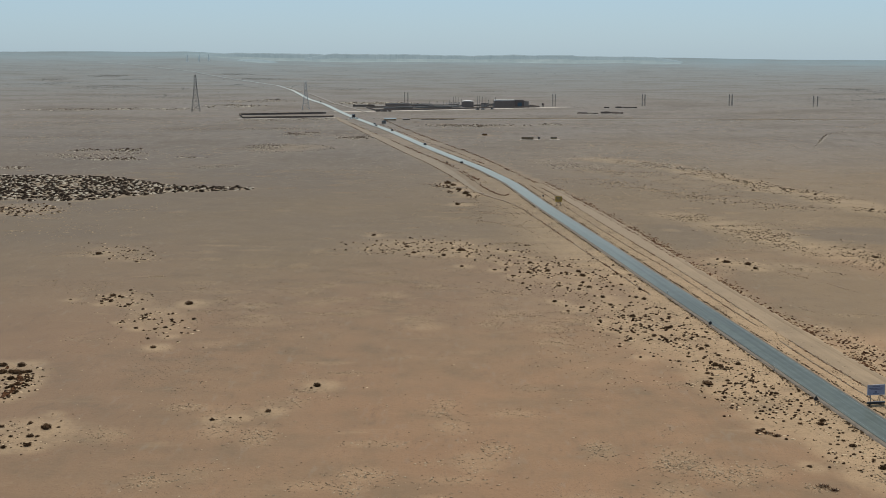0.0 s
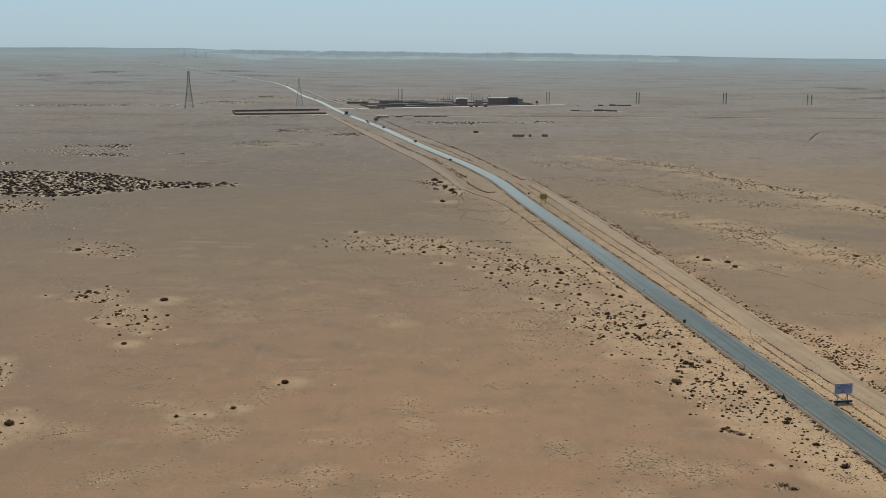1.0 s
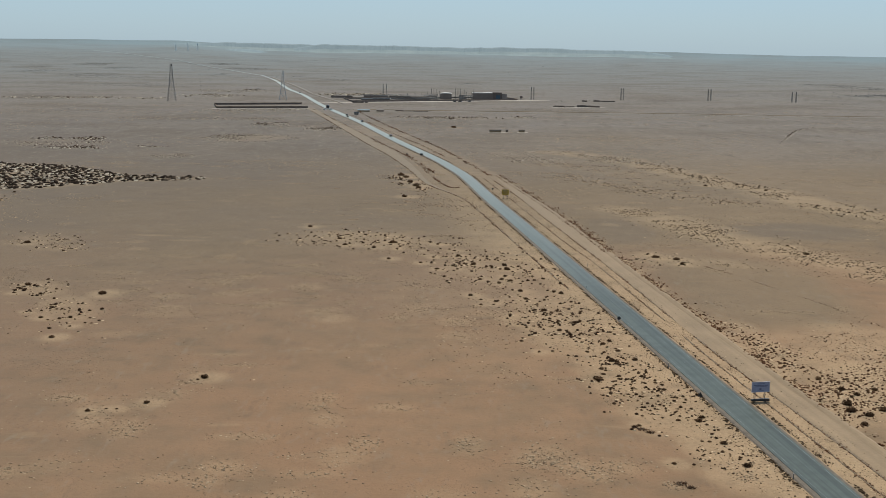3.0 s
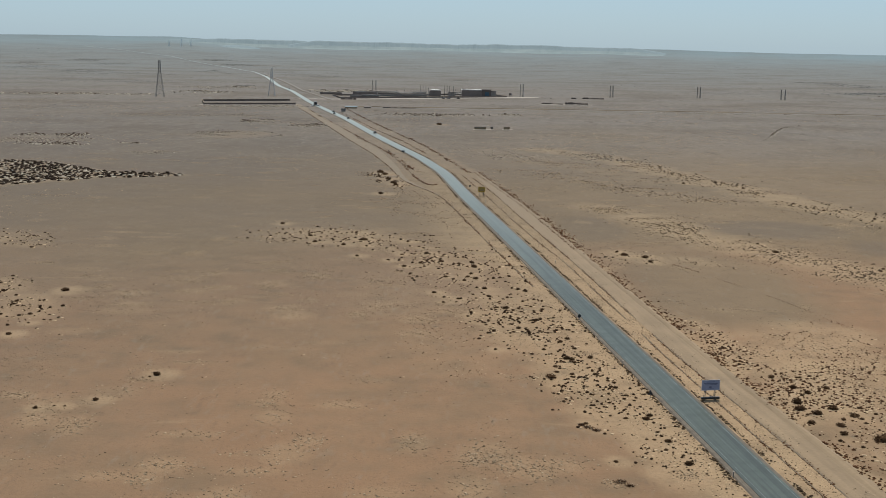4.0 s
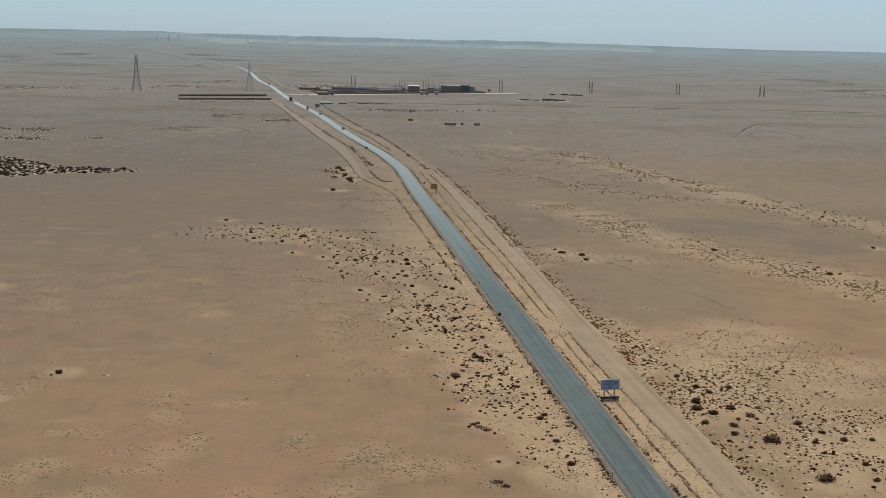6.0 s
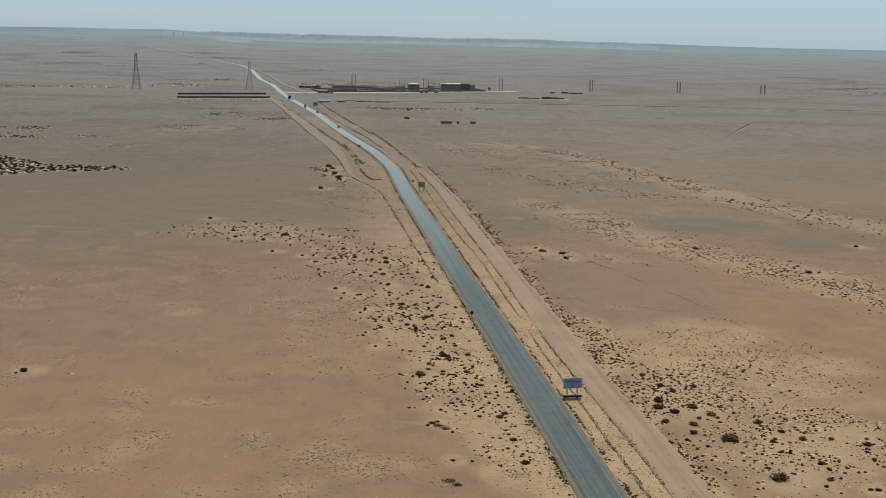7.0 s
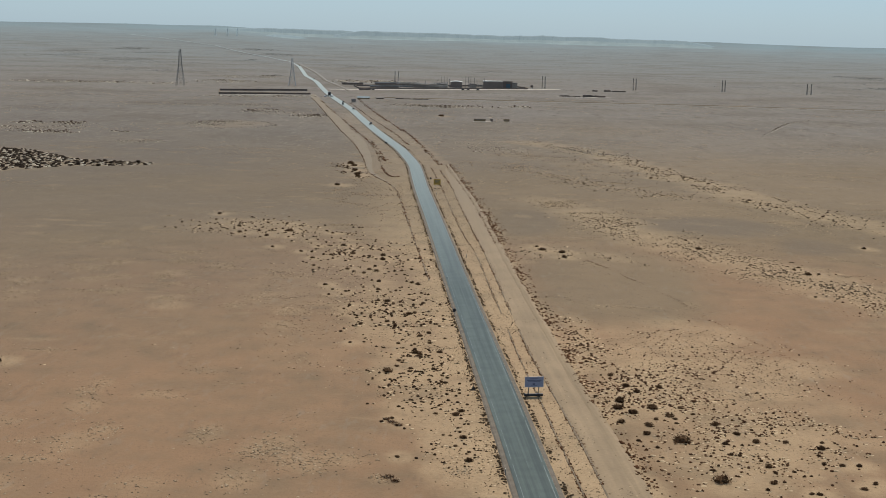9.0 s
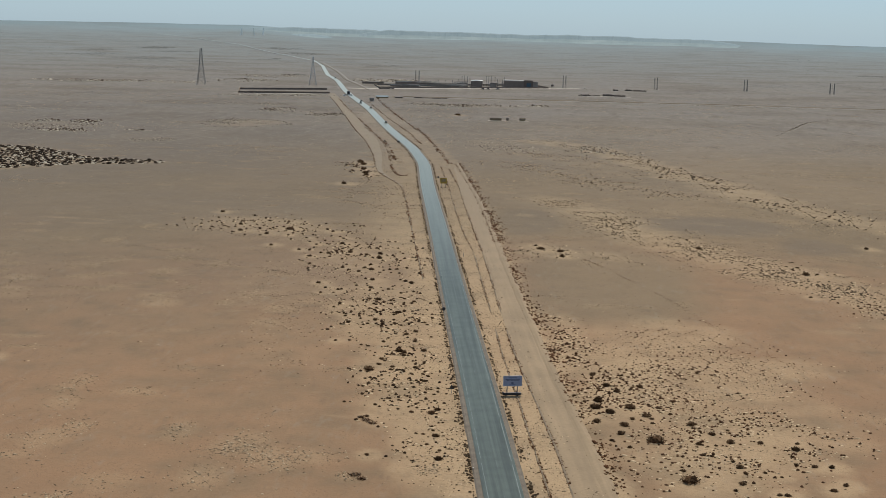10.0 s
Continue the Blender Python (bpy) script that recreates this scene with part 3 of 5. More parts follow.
# Bands of plants along wind-laid sand: line, half-width, plants, least and most width, sand
BANDS = [
    ([(90, 775), (114, 751), (131, 706), (145, 655), (156, 606), (167, 574), (175, 541), (181, 510), (193, 484), (201, 468), (211, 454), (224, 430)], 13.0, 1500, 0.4, 1.25, 0.70),
    ([(66, 647), (91, 613), (113, 561), (129, 544), (142, 528), (157, 519)], 12.0, 520, 0.4, 1.1, 0.30),
    ([(92, 498), (104, 477), (113, 449), (121, 425), (128, 403), (135, 389), (143, 371), (149, 358), (160, 350), (168, 334), (176, 306), (184, 285)], 12.0, 2700, 0.3, 0.85, 0.72),
    ([(60, 760), (84, 700), (112, 650), (130, 600)], 16.0, 620, 0.35, 0.95, 0.35),
    ([(255, 872), (287, 961), (303, 1008), (336, 1062)], 0.9, 110, 0.5, 1.3, 0.0),
]
# Lines of stones and tufts thrown up beside the road and the tracks: line, half-width, count, least and most width
LINES = [
    (STRIP_E, 2.0, 4600, 0.18, 0.85), (STRIP_W, 0.35, 3600, 0.18, 0.55), (RUT, 0.3, 3000, 0.16, 0.5), (WEST_RUT, 0.35, 2600, 0.25, 0.85), (WEST_LOOP, 0.7, 900, 0.25, 0.9), (RING_ARC, 0.5, 120, 0.4, 1.1), (EROSION, 0.6, 1100, 0.1, 0.22), (STRIP_E, 0.45, 6500, 0.15, 0.55), (STRIP_E[11:], 1.0, 1500, 0.3, 1.0), (EAST_FAR, 1.2, 1100, 0.3, 1.3), (EAST_NEAR, 0.9, 700, 0.25, 1.0), (WEST_FAR, 1.0, 900, 0.3, 1.3),
]

# Loose patches of fine litter on the plain: middle, half-widths, plants
pick_rng = np.random.default_rng(23)
PATCHES = []
for _ in range(560):
    away = pick_rng.uniform(150, 700)
    PATCHES.append((pick_rng.uniform(-0.45, 0.5) * away + 40, away, pick_rng.uniform(1.5, 7.0), pick_rng.uniform(1.0, 4.5), int(pick_rng.integers(14, 110))))

for px, py in ((-32, 343), (-15, 348), (-14, 329), (-27, 323), (-3, 342), (-21, 305), (-7, 298), (-4, 290), (11, 292), (25, 288), (-77, 403), (-73, 389), (-37, 335), (-19, 362), (-44, 376), (-48, 315), (16, 302),
               (36, 188), (38, 192), (45, 183), (35, 176), (49, 186), (-44, 181), (-38, 207), (-31, 203), (-57, 204), (-46, 221), (-12, 184), (6, 190), (26, 196), (37, 190), (42, 186)):
    PATCHES.append((px, py, pick_rng.uniform(2.5, 5.0), pick_rng.uniform(2.5, 5.5), int(pick_rng.integers(110, 210))))


# Swept bare ground between the bands of plants: middle and half-widths
BARE = [(84, 442, 13, 34), (150, 442, 30, 24), (176, 405, 12, 20), (124, 330, 14, 18), (150, 290, 34, 30), (-72, 460, 58, 100), (-20, 270, 46, 26)]


def bare(x, y):
    out = np.zeros(np.shape(x))
    wob = layered(x, y, 26, 45)
    for cx, cy, a, c in BARE:
        out = np.maximum(out, 1 - smooth(0.55, 1.2, np.hypot((x - cx) / a, (y - cy) / c) + (wob - 0.5) * 0.5))
    return out


def ground_z(x, y):
    x, y = np.asarray(x, float), np.asarray(y, float)
    r = np.hypot(x - MID_X, y)
    lat = beside(x, y)
    free = np.where(y < 1400, np.maximum(smooth(np.where(y > 450, -45, -18), np.where(y > 450, -70, -34), lat), smooth(30, 48, lat)), smooth(12, 30, np.abs(lat)))
    relief = (layered(x, y, 70, 3) - 0.5) * 0.9 + (layered(x, y, 11, 9, 2) - 0.5) * 0.22
    far = (layered(x, y, 420, 21) - 0.5) * 9.0 * smooth(2700, 4200, r) * smooth(40, 200, np.abs(lat))
    level = smooth(700, 1100, r) * (1 - smooth(1700, 2100, r))
    return relief * free * (1 - level) + far + far_lift(x, y)


def sand_cover(x, y):
    edge = x - np.interp(y, [p[1] for p in STRIP_E], [p[0] for p in STRIP_E])
    edge = np.where(y < 620, edge, beside(x, y) - 16)
    out = 0.85 * smooth(-19 - 24 * smooth(330, 420, y), -7, beside(x, y)) * (1 - smooth(0.5, 4.5, edge + (layered(x, y, 9, 37) - 0.5) * 5)) * (1 - 0.45 * smooth(300, 540, y)) * (1 - smooth(800, 1400, y))
    wob = layered(x, y, 14, 31)
    for cx, cy, a, c, turn, _, _, _, sand in THICKETS:
        ct, st = math.cos(radians(turn)), math.sin(radians(turn))
        u, v = ((x - cx) * ct + (y - cy) * st) / a, (-(x - cx) * st + (y - cy) * ct) / c
        out = np.maximum(out, (0.85 if cx > 35 and cy < 330 else 0.62 if cy < 600 else 0.42) * sand * (1 - smooth(0.4, 1.35, np.sqrt(u * u + v * v) + (wob - 0.5) * 0.9)))
    for line, half, _, _, _, sand in BANDS:
        q = resample(line, 12.0, 1)
        near = np.full(np.shape(x), 1e9)
        for px, py in q:
            near = np.minimum(near, (x - px) ** 2 + (y - py) ** 2)
        out = np.maximum(out, 0.78 * sand * (1 - smooth(0.3, 1.9, np.sqrt(near) / half + (wob - 0.5))))
    for cx, cy, a, c, n in PATCHES:
        out = np.maximum(out, (0.12 + 0.003 * min(n, 100)) * (1 - smooth(0.4, 2.0, np.hypot((x - cx) / a, (y - cy) / c))))
    for row in SHRUB_ROWS:
        for cx, cy, w in row:
            near = (x - cx) ** 2 + ((y - cy) * 0.7) ** 2 < (4 * w + 2) ** 2
            out[near] = np.maximum(out[near], 0.75 * (1 - smooth(0.6, 2.8, np.hypot(x[near] - cx - 0.5 * w, (y[near] - cy) * 0.8) / (w + 0.6))))
    mid = np.interp(x, [-230, -186, -165, -145, -130, -93], [605, 600, 595, 588, 592, 597])
    half = np.interp(x, [-276, -230, -186, -165, -145, -130, -93], [60, 56, 54, 51, 34, 18, 5])
    bank = (1 - smooth(0.8, 1.2, np.abs(y - mid) / half + (wob - 0.5) * 0.4)) * (1 - smooth(-96, -84, x))
    return np.maximum(np.maximum(out, 0.6 * bank), 0.12 + 0.10 * wob)


# ---- mesh helpers ----
def raw_mesh(name, verts, faces, mat):
    me = bpy.data.meshes.new(name)
    me.from_pydata([tuple(v) for v in verts], [], [tuple(f) for f in faces])
    me.materials.append(mat)
    me.update()
    return me


def part(name, bm, mat, parent=None, label="", soft=False):
    """Links a bmesh as one mesh object, under a thing or a part if one is given."""
    me = bpy.data.meshes.new(name)
    bmesh.ops.recalc_face_normals(bm, faces=bm.faces)
    bm.to_mesh(me)
    bm.free()
    me.materials.append(mat)
    for p in me.polygons:
        p.use_smooth = soft
    ob = new(name, me)
    ob.parent = parent
    return tagged(ob, label)


def add_box(bm, cx, cy, cz, sx, sy, sz, turn=0.0, bevel=0.0):
    r = bmesh.ops.create_cube(bm, size=1.0)
    bmesh.ops.scale(bm, vec=(sx, sy, sz), verts=r["verts"])
    if bevel:
        e = list({e for v in r["verts"] for e in v.link_edges})
        g = bmesh.ops.bevel(bm, geom=e, offset=bevel, segments=1, affect="EDGES")
        vs = list({v for f in g["faces"] for v in f.verts})
    else:
        vs = r["verts"]
    bmesh.ops.transform(bm, matrix=pose(cx, cy, cz, 0, 0, turn), verts=vs)
    return bm


def box(cx, cy, cz, sx, sy, sz, turn=0.0, bevel=0.0):
    return add_box(bmesh.new(), cx, cy, cz, sx, sy, sz, turn, bevel)


def add_beam(bm, p, q, w, w2=None, sides=4):
    """A straight bar from p to q, w wide, tapering to w2."""
    p, q = Vector(p), Vector(q)
    way = q - p
    g = bmesh.ops.create_cone(bm, cap_ends=True, segments=sides, radius1=w / 2, radius2=(w if w2 is None else w2) / 2, depth=way.length)
    m = Matrix.Translation((p + q) / 2) @ way.to_track_quat("Z", "Y").to_matrix().to_4x4() @ pose(0, 0, 0, 0, 0, 45)
    bmesh.ops.transform(bm, matrix=m, verts=g["verts"])
    return bm


def beam(p, q, w, w2=None, sides=4):
    return add_beam(bmesh.new(), p, q, w, w2, sides)


def empty(name, x, y, z=0.0, turn=0.0, label="", category="", group="", kind=""):
    ob = new(name)
    ob.matrix_world = pose(x, y, z, 0, 0, turn)
    return tagged(ob, label, category, group, kind)


def ribbon(name, line, section, mat, lift=0.0, wobble=0.0, seed=5, grow=0):
    """A sheet laid along a line: section holds pairs of metres to the east and height; it widens over its first points."""
    q = np.asarray(line)
    way = np.gradient(q, axis=0)
    way /= np.hypot(*way.T)[:, None]
    side = np.stack([way[:, 1], -way[:, 0]], 1)
    verts, n = [], len(section)
    for i, (p, s) in enumerate(zip(q, side)):
        for j, (off, z) in enumerate(section):
            w = (float(layered(p[0] + 31 * j, p[1], 7.0, seed)) - 0.5) * 2 * wobble
            x, y = p + s * (off + w) * (min(1.0, i / grow) if grow else 1.0)
            verts.append((x, y, z * (1 + 1.6 * w) + lift + float(far_lift(x, y))))
    faces = [(i * n + j, i * n + j + 1, (i + 1) * n + j + 1, (i + 1) * n + j) for i in range(len(q) - 1) for j in range(n - 1)]
    me = raw_mesh(name, verts, faces, mat)
    return new(name, me)


# ---- ground ----
def build_ground():
    az = np.radians(np.r_[np.arange(-180, -42, 6.0), np.arange(-42, 38, 0.3), np.arange(38, 180, 6.0)])
    rings = [0.02, 30, 60, 90, 110]
    while rings[-1] < 4899:
        rings.append(rings[-1] + max(1.7, rings[-1] * 0.0125 - 6.0) if rings[-1] > 119 else rings[-1] + 10)
    rings[-1] = 4899.0
    r = np.array(rings)
    x = MID_X + r[:, None] * np.sin(az)[None]
    y = r[:, None] * np.cos(az)[None]
    z = ground_z(x, y)
    verts = np.stack([x, y, z], -1).reshape(-1, 3)
    a, n = len(az), len(r)
    i, j = np.meshgrid(np.arange(n - 1), np.arange(a), indexing="ij")
    k = (j + 1) % a
    quads = np.stack([i * a + j, i * a + k, (i + 1) * a + k, (i + 1) * a + j], -1).reshape(-1, 4)[:, ::-1]
    me = bpy.data.meshes.new("ground")
    me.vertices.add(len(verts)), me.vertices.foreach_set("co", verts.ravel())
    me.loops.add(quads.size), me.loops.foreach_set("vertex_index", quads.ravel().astype(np.int32))
    me.polygons.add(len(quads)), me.polygons.foreach_set("loop_start", (np.arange(len(quads)) * 4).astype(np.int32))
    me.update(calc_edges=True)
    me.polygons.foreach_set("use_smooth", np.ones(len(quads), bool))
    sand = sand_cover(x, y)
    # grey grows northwards, as haze would, in uneven patches
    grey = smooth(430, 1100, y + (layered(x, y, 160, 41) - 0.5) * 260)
    red = 1 - smooth(255, 470, y + (layered(x, y, 90, 51) - 0.5) * 190 - 0.3 * np.clip(x - 60, -60, 60))
    red *= 1 - 0.9 * (1 - smooth(0.6, 1.2, np.hypot((x - 102) / 28, (y - 335) / 62) + (layered(x, y, 30, 53) - 0.5) * 0.6))
    clay = 1 - smooth(0.3, 1.2, np.hypot((x - 100) / 10, (y - 204) / 15) + (layered(x, y, 8, 57) - 0.5) * 0.8)
    sand *= 1 - 0.4 * clay
    soil = me.attributes.new("soil", "FLOAT_COLOR", "POINT")
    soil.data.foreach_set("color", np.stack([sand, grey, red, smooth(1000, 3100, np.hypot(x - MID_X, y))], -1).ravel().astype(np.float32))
    far_haze = me.attributes.new("far_haze", "FLOAT", "POINT")
    # share of haze colour, by distance from the middle
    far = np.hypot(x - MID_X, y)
    far_haze.data.foreach_set("value", np.interp(far, [1500, 2400, 3400, 4300, 4700, 4880], [0.0, 0.05, 0.17, 0.42, 0.72, 1.0]).ravel().astype(np.float32))
    tone = me.attributes.new("tone", "FLOAT", "POINT")
    dark = 1 - smooth(0.25, 1.3, np.hypot((x + 210) / 310, (y - 720) / 560) + (layered(x, y, 80, 61) - 0.5) * 0.5)
    dark = np.maximum(dark, 0.35 * (1 - smooth(0.3, 1.3, np.hypot((x + 65) / 95, (y - 370) / 150) + (layered(x, y, 60, 67) - 0.5) * 0.6)))
    dark = np.maximum(dark, 0.55 * bare(x, y) * smooth(330, 400, y))
    tone.data.foreach_set("value", dark.ravel().astype(np.float32))
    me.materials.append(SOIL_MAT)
    me.validate()
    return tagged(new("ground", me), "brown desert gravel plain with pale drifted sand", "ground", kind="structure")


build_ground()

# ---- road and tracks ----
near_road = ROAD[ROAD[:, 1] < 2600]
verge = ribbon("road_verge", near_road, [(-4.45, -0.1), (-4.0, 0.17), (-3.2, 0.24), (2.3, 0.24), (3.05, 0.17), (3.5, -0.1)], VERGE, wobble=0.12)
tagged(verge, "dark gravel verge along the asphalt road", "verge", kind="structure")
road = ribbon("road", ROAD[ROAD[:, 1] < 2300], [(-3.38, 0.2), (-3.33, 0.29), (-0.45, 0.33), (2.43, 0.29), (2.48, 0.2)], ASPHALT)
far_road = ribbon("road_far", ROAD[ROAD[:, 1] > 2290], [(-2.8, 0.2), (-0.45, 0.33), (1.9, 0.2)], SHEEN_ASPHALT)
for v in far_road.data.vertices:
    v.co.z += 0.7 * float(smooth(2300, 3000, v.co.y))
tagged(far_road, "far stretch of the asphalt road, sky sheen in its pale colour", "road", kind="structure")
tagged(road, "long grey asphalt road with worn white edge lines", "road", kind="structure")


def lane_marks():
    s = np.r_[0, np.cumsum(np.hypot(*np.diff(ROAD, axis=0).T))]

    def at(d, off):
        p = np.array([np.interp(d, s, ROAD[:, 0]), np.interp(d, s, ROAD[:, 1])])
        w = np.array([np.interp(d + 1, s, ROAD[:, 0]), np.interp(d + 1, s, ROAD[:, 1])]) - p
        w /= np.hypot(*w)
        return p[0] + w[1] * off, p[1] - w[0] * off

    start = float(np.interp(120, ROAD[:, 1], s))
    for name, off, dash, gap, wide, last in (("edge_dash", -2.72, 15.0, 2.2, 0.10, 500), ("edge_dash", 1.96, 21.0, 1.6, 0.13, 500), ("centre_dash", -0.42, 3.0, 10.0, 0.07, 260)):
        d = start
        while d < start + last:
            verts = []
            for e in np.linspace(d, d + dash, 4):
                for o in (off - wide / 2, off + wide / 2):
                    x, y = at(e, o)
                    verts.append((x, y, 0.335 - abs(o + 0.45) * 0.0139 + 0.004))
            ob = new(name, raw_mesh(name, verts, [(0, 1, 3, 2), (2, 3, 5, 4), (4, 5, 7, 6)], PAINT_FAINT if name == "centre_dash" else PAINT))
            ob.parent = road
            d += dash + gap


lane_marks()
sw, se = np.array(STRIP_W), np.array(STRIP_E)
ys = np.arange(60, 615, 5.0)
strip_mid = np.stack([(np.interp(ys, sw[:, 1], sw[:, 0]) + np.interp(ys, se[:, 1], se[:, 0])) / 2, ys], 1)
strip_half = (np.interp(ys, se[:, 1], se[:, 0]) - np.interp(ys, sw[:, 1], sw[:, 0])) / 2 * (1 - 0.85 * smooth(520, 612, ys))


def graded_track():
    verts, cols = [], 7
    for (mx, my), h in zip(strip_mid, strip_half):
        for c in range(cols):
            u = c / (cols - 1) * 2 - 1
            w = (float(layered(mx + c * 17, my, 6, 77)) - 0.5) * 0.9
            verts.append((mx + u * h + w, my, 0.05 + 0.10 * (float(layered(mx + c * 5, my, 9, 71)) - 0.5) * (abs(u) < 0.9)))
    n = len(strip_mid)
    faces = [(i * cols + j, i * cols + j + 1, (i + 1) * cols + j + 1, (i + 1) * cols + j) for i in range(n - 1) for j in range(cols - 1)]
    return new("dirt_track", raw_mesh("dirt_track", verts, faces, TRACK))


tagged(graded_track(), "graded pale sand track beside the road", "dirt track", kind="structure")
for name, line, w, h, label in (("sand_berm", STRIP_E, 1.2, 0.22, "low sand berm along the track edge"), ("wheel_rut", STRIP_W, 0.2, 0.1, "rutted sand ridge between road and track"),
                                ("wheel_rut", RUT, 0.16, 0.08, "rutted sand ridge between road and track"), ("wheel_rut", WEST_RUT, 0.22, 0.12, "rutted sand ridge west of the road"),
                                ("wheel_rut", WEST_LOOP, 0.2, 0.1, "rutted sand ridge west of the road")):
    whole = resample(line, 2.0, 1)
    for piece in ((whole[whole[:, 1] < 277], whole[whole[:, 1] > 291]) if line in (STRIP_W, RUT) else (whole,)):
        ob = ribbon(name, piece, [(-w, -0.05), (-w * 0.4, h * 0.8), (w * 0.1, h), (w, -0.05)], TRACK if name == "sand_berm" else RUT_SOIL, 0.02, 0.3, 13)
        tagged(ob, label, "track edge", kind="structure")
west = resample([(33, 522), (25.4, 549), (19.4, 565), (14.3, 582), (11, 604), (4.2, 654), (-9.6, 736), (-29.2, 830), (-49, 934), (-82.3, 1107), (-104, 1215), (-117, 1280)], 6.0, 1)
tagged(ribbon("dirt_track_west", west, [(0.5, 0.03), (4, 0.06), (8.0, 0.04)], TRACK_DULL, 0.02, 0.6, grow=40), "pale sand track west of the road", "dirt track", kind="structure")
cross = resample([(-62, 1246), (110, 1243), (235, 1244), (430, 1230), (900, 1205)], 10.0, 1)
tagged(ribbon("cross_track", cross, [(-2.5, 0.05), (0.5, 0.1), (5.2, 0.05)], GREY_TRACK, 0.05, 0.3), "pale gravel track crossing the plain", "dirt track", kind="structure")
tagged(ribbon("cross_berm", cross, [(-5.0, -0.1), (-4.2, 0.6), (-3.5, 0.6), (-2.7, -0.1)], RUT_SOIL, 0.0, 0.3), "earth bank beside the crossing track", "earth bank", kind="structure")
access = resample([(-124, 1402), (-90, 1404), (-60, 1416), (20, 1462), (112, 1512), (150, 1534)], 8.0, 1)
tagged(ribbon("access_track", access, [(-6, 0.05), (0, 0.12), (5, 0.05)], PALE, 0.05, 0.3), "pale gravel access track to the works", "dirt track", kind="structure")
beside_far = resample([(-300.6, 2412), (-249.6, 2172), (-203, 1950), (-168.5, 1767), (-147.6, 1650), (-112, 1500), (-84, 1380)], 8.0, 1)
tagged(ribbon("dirt_track_east", beside_far, [(-1.3, 0.05), (0, 0.1), (1.3, 0.05)], GREY_TRACK, 0.08, 0.4), "pale sand track along the far road", "dirt track", kind="structure")
tagged(ribbon("track_berm", beside_far, [(2.4, -0.05), (3.2, 0.4), (3.8, 0.4), (4.6, -0.05)], VERGE, 0.02, 0.4), "low earth berm along the far track", "track edge", kind="structure")
side_track = resample([(-262, 2140), (-205, 2170), (-170, 2190)], 12.0, 1)
tagged(ribbon("side_track", side_track, [(-4, 0.05), (4, 0.05)], TRACK_DULL, 0.3, 0.3), "pale side track off the far road", "dirt track", kind="structure")


# ---- distant escarpment ----
def escarpment(name, r, profile, label, seed):
    """A plateau edge far off: profile holds pairs of azimuth and rise, seen from the plain's middle."""
    az = np.linspace(profile[0][0], profile[-1][0], int((profile[-1][0] - profile[0][0]) * 900) + 8)
    rise = np.interp(az, [p[0] for p in profile], [p[1] for p in profile]) + (layered(az * 4000, az * 0, 60, seed) - 0.5) * 0.0007 + (np.round(layered(az * 4000, az * 0 + 9, 26, seed + 2) * 4) / 4 - 0.5) * 0.0008
    ends = np.clip(np.minimum(az - az[0], az[-1] - az) / 0.03, 0, 1)
    top = EYE_Z + r * rise
    rough = (layered(az * 5000, az * 0, 40, seed + 4) - 0.5) * 60
    verts, cols = [], 6
    for a, hi, w, e in zip(az, top, rough, ends):
        lo = float(far_lift(MID_X + (r - 130) * math.sin(a), (r - 130) * math.cos(a))) - 1.5
        for u, (d, f) in enumerate(((-130, 0.0), (-80, 0.22), (-45, 0.5), (-18, 0.9), (0, 1.0), (40, 1.0))):
            rr = r + d + w * (u in (1, 2, 3)) * 0.4
            verts.append((MID_X + rr * math.sin(a), rr * math.cos(a), lo + max((hi - lo) * math.sqrt(e), 0.3) * f))
    faces = [(i * cols + j, (i + 1) * cols + j, (i + 1) * cols + j + 1, i * cols + j + 1) for i in range(len(az) - 1) for j in range(cols - 1)]
    me = raw_mesh(name, verts, faces, HAZY_FOOT)
    me.materials.append(HAZED_ROCK)
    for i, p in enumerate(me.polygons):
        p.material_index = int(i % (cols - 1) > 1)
    return tagged(new(name, me), label, "escarpment", kind="structure")


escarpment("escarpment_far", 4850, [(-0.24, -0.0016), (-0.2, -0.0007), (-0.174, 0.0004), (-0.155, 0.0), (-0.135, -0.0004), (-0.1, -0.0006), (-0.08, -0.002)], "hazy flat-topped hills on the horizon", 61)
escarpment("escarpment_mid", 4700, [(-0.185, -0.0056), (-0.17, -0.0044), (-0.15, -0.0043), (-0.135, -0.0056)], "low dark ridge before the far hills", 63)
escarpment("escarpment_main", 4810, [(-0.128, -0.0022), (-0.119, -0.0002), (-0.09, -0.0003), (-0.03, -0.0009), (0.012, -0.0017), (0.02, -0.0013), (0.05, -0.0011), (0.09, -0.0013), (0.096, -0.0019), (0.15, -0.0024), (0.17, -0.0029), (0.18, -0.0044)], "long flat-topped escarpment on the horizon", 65)


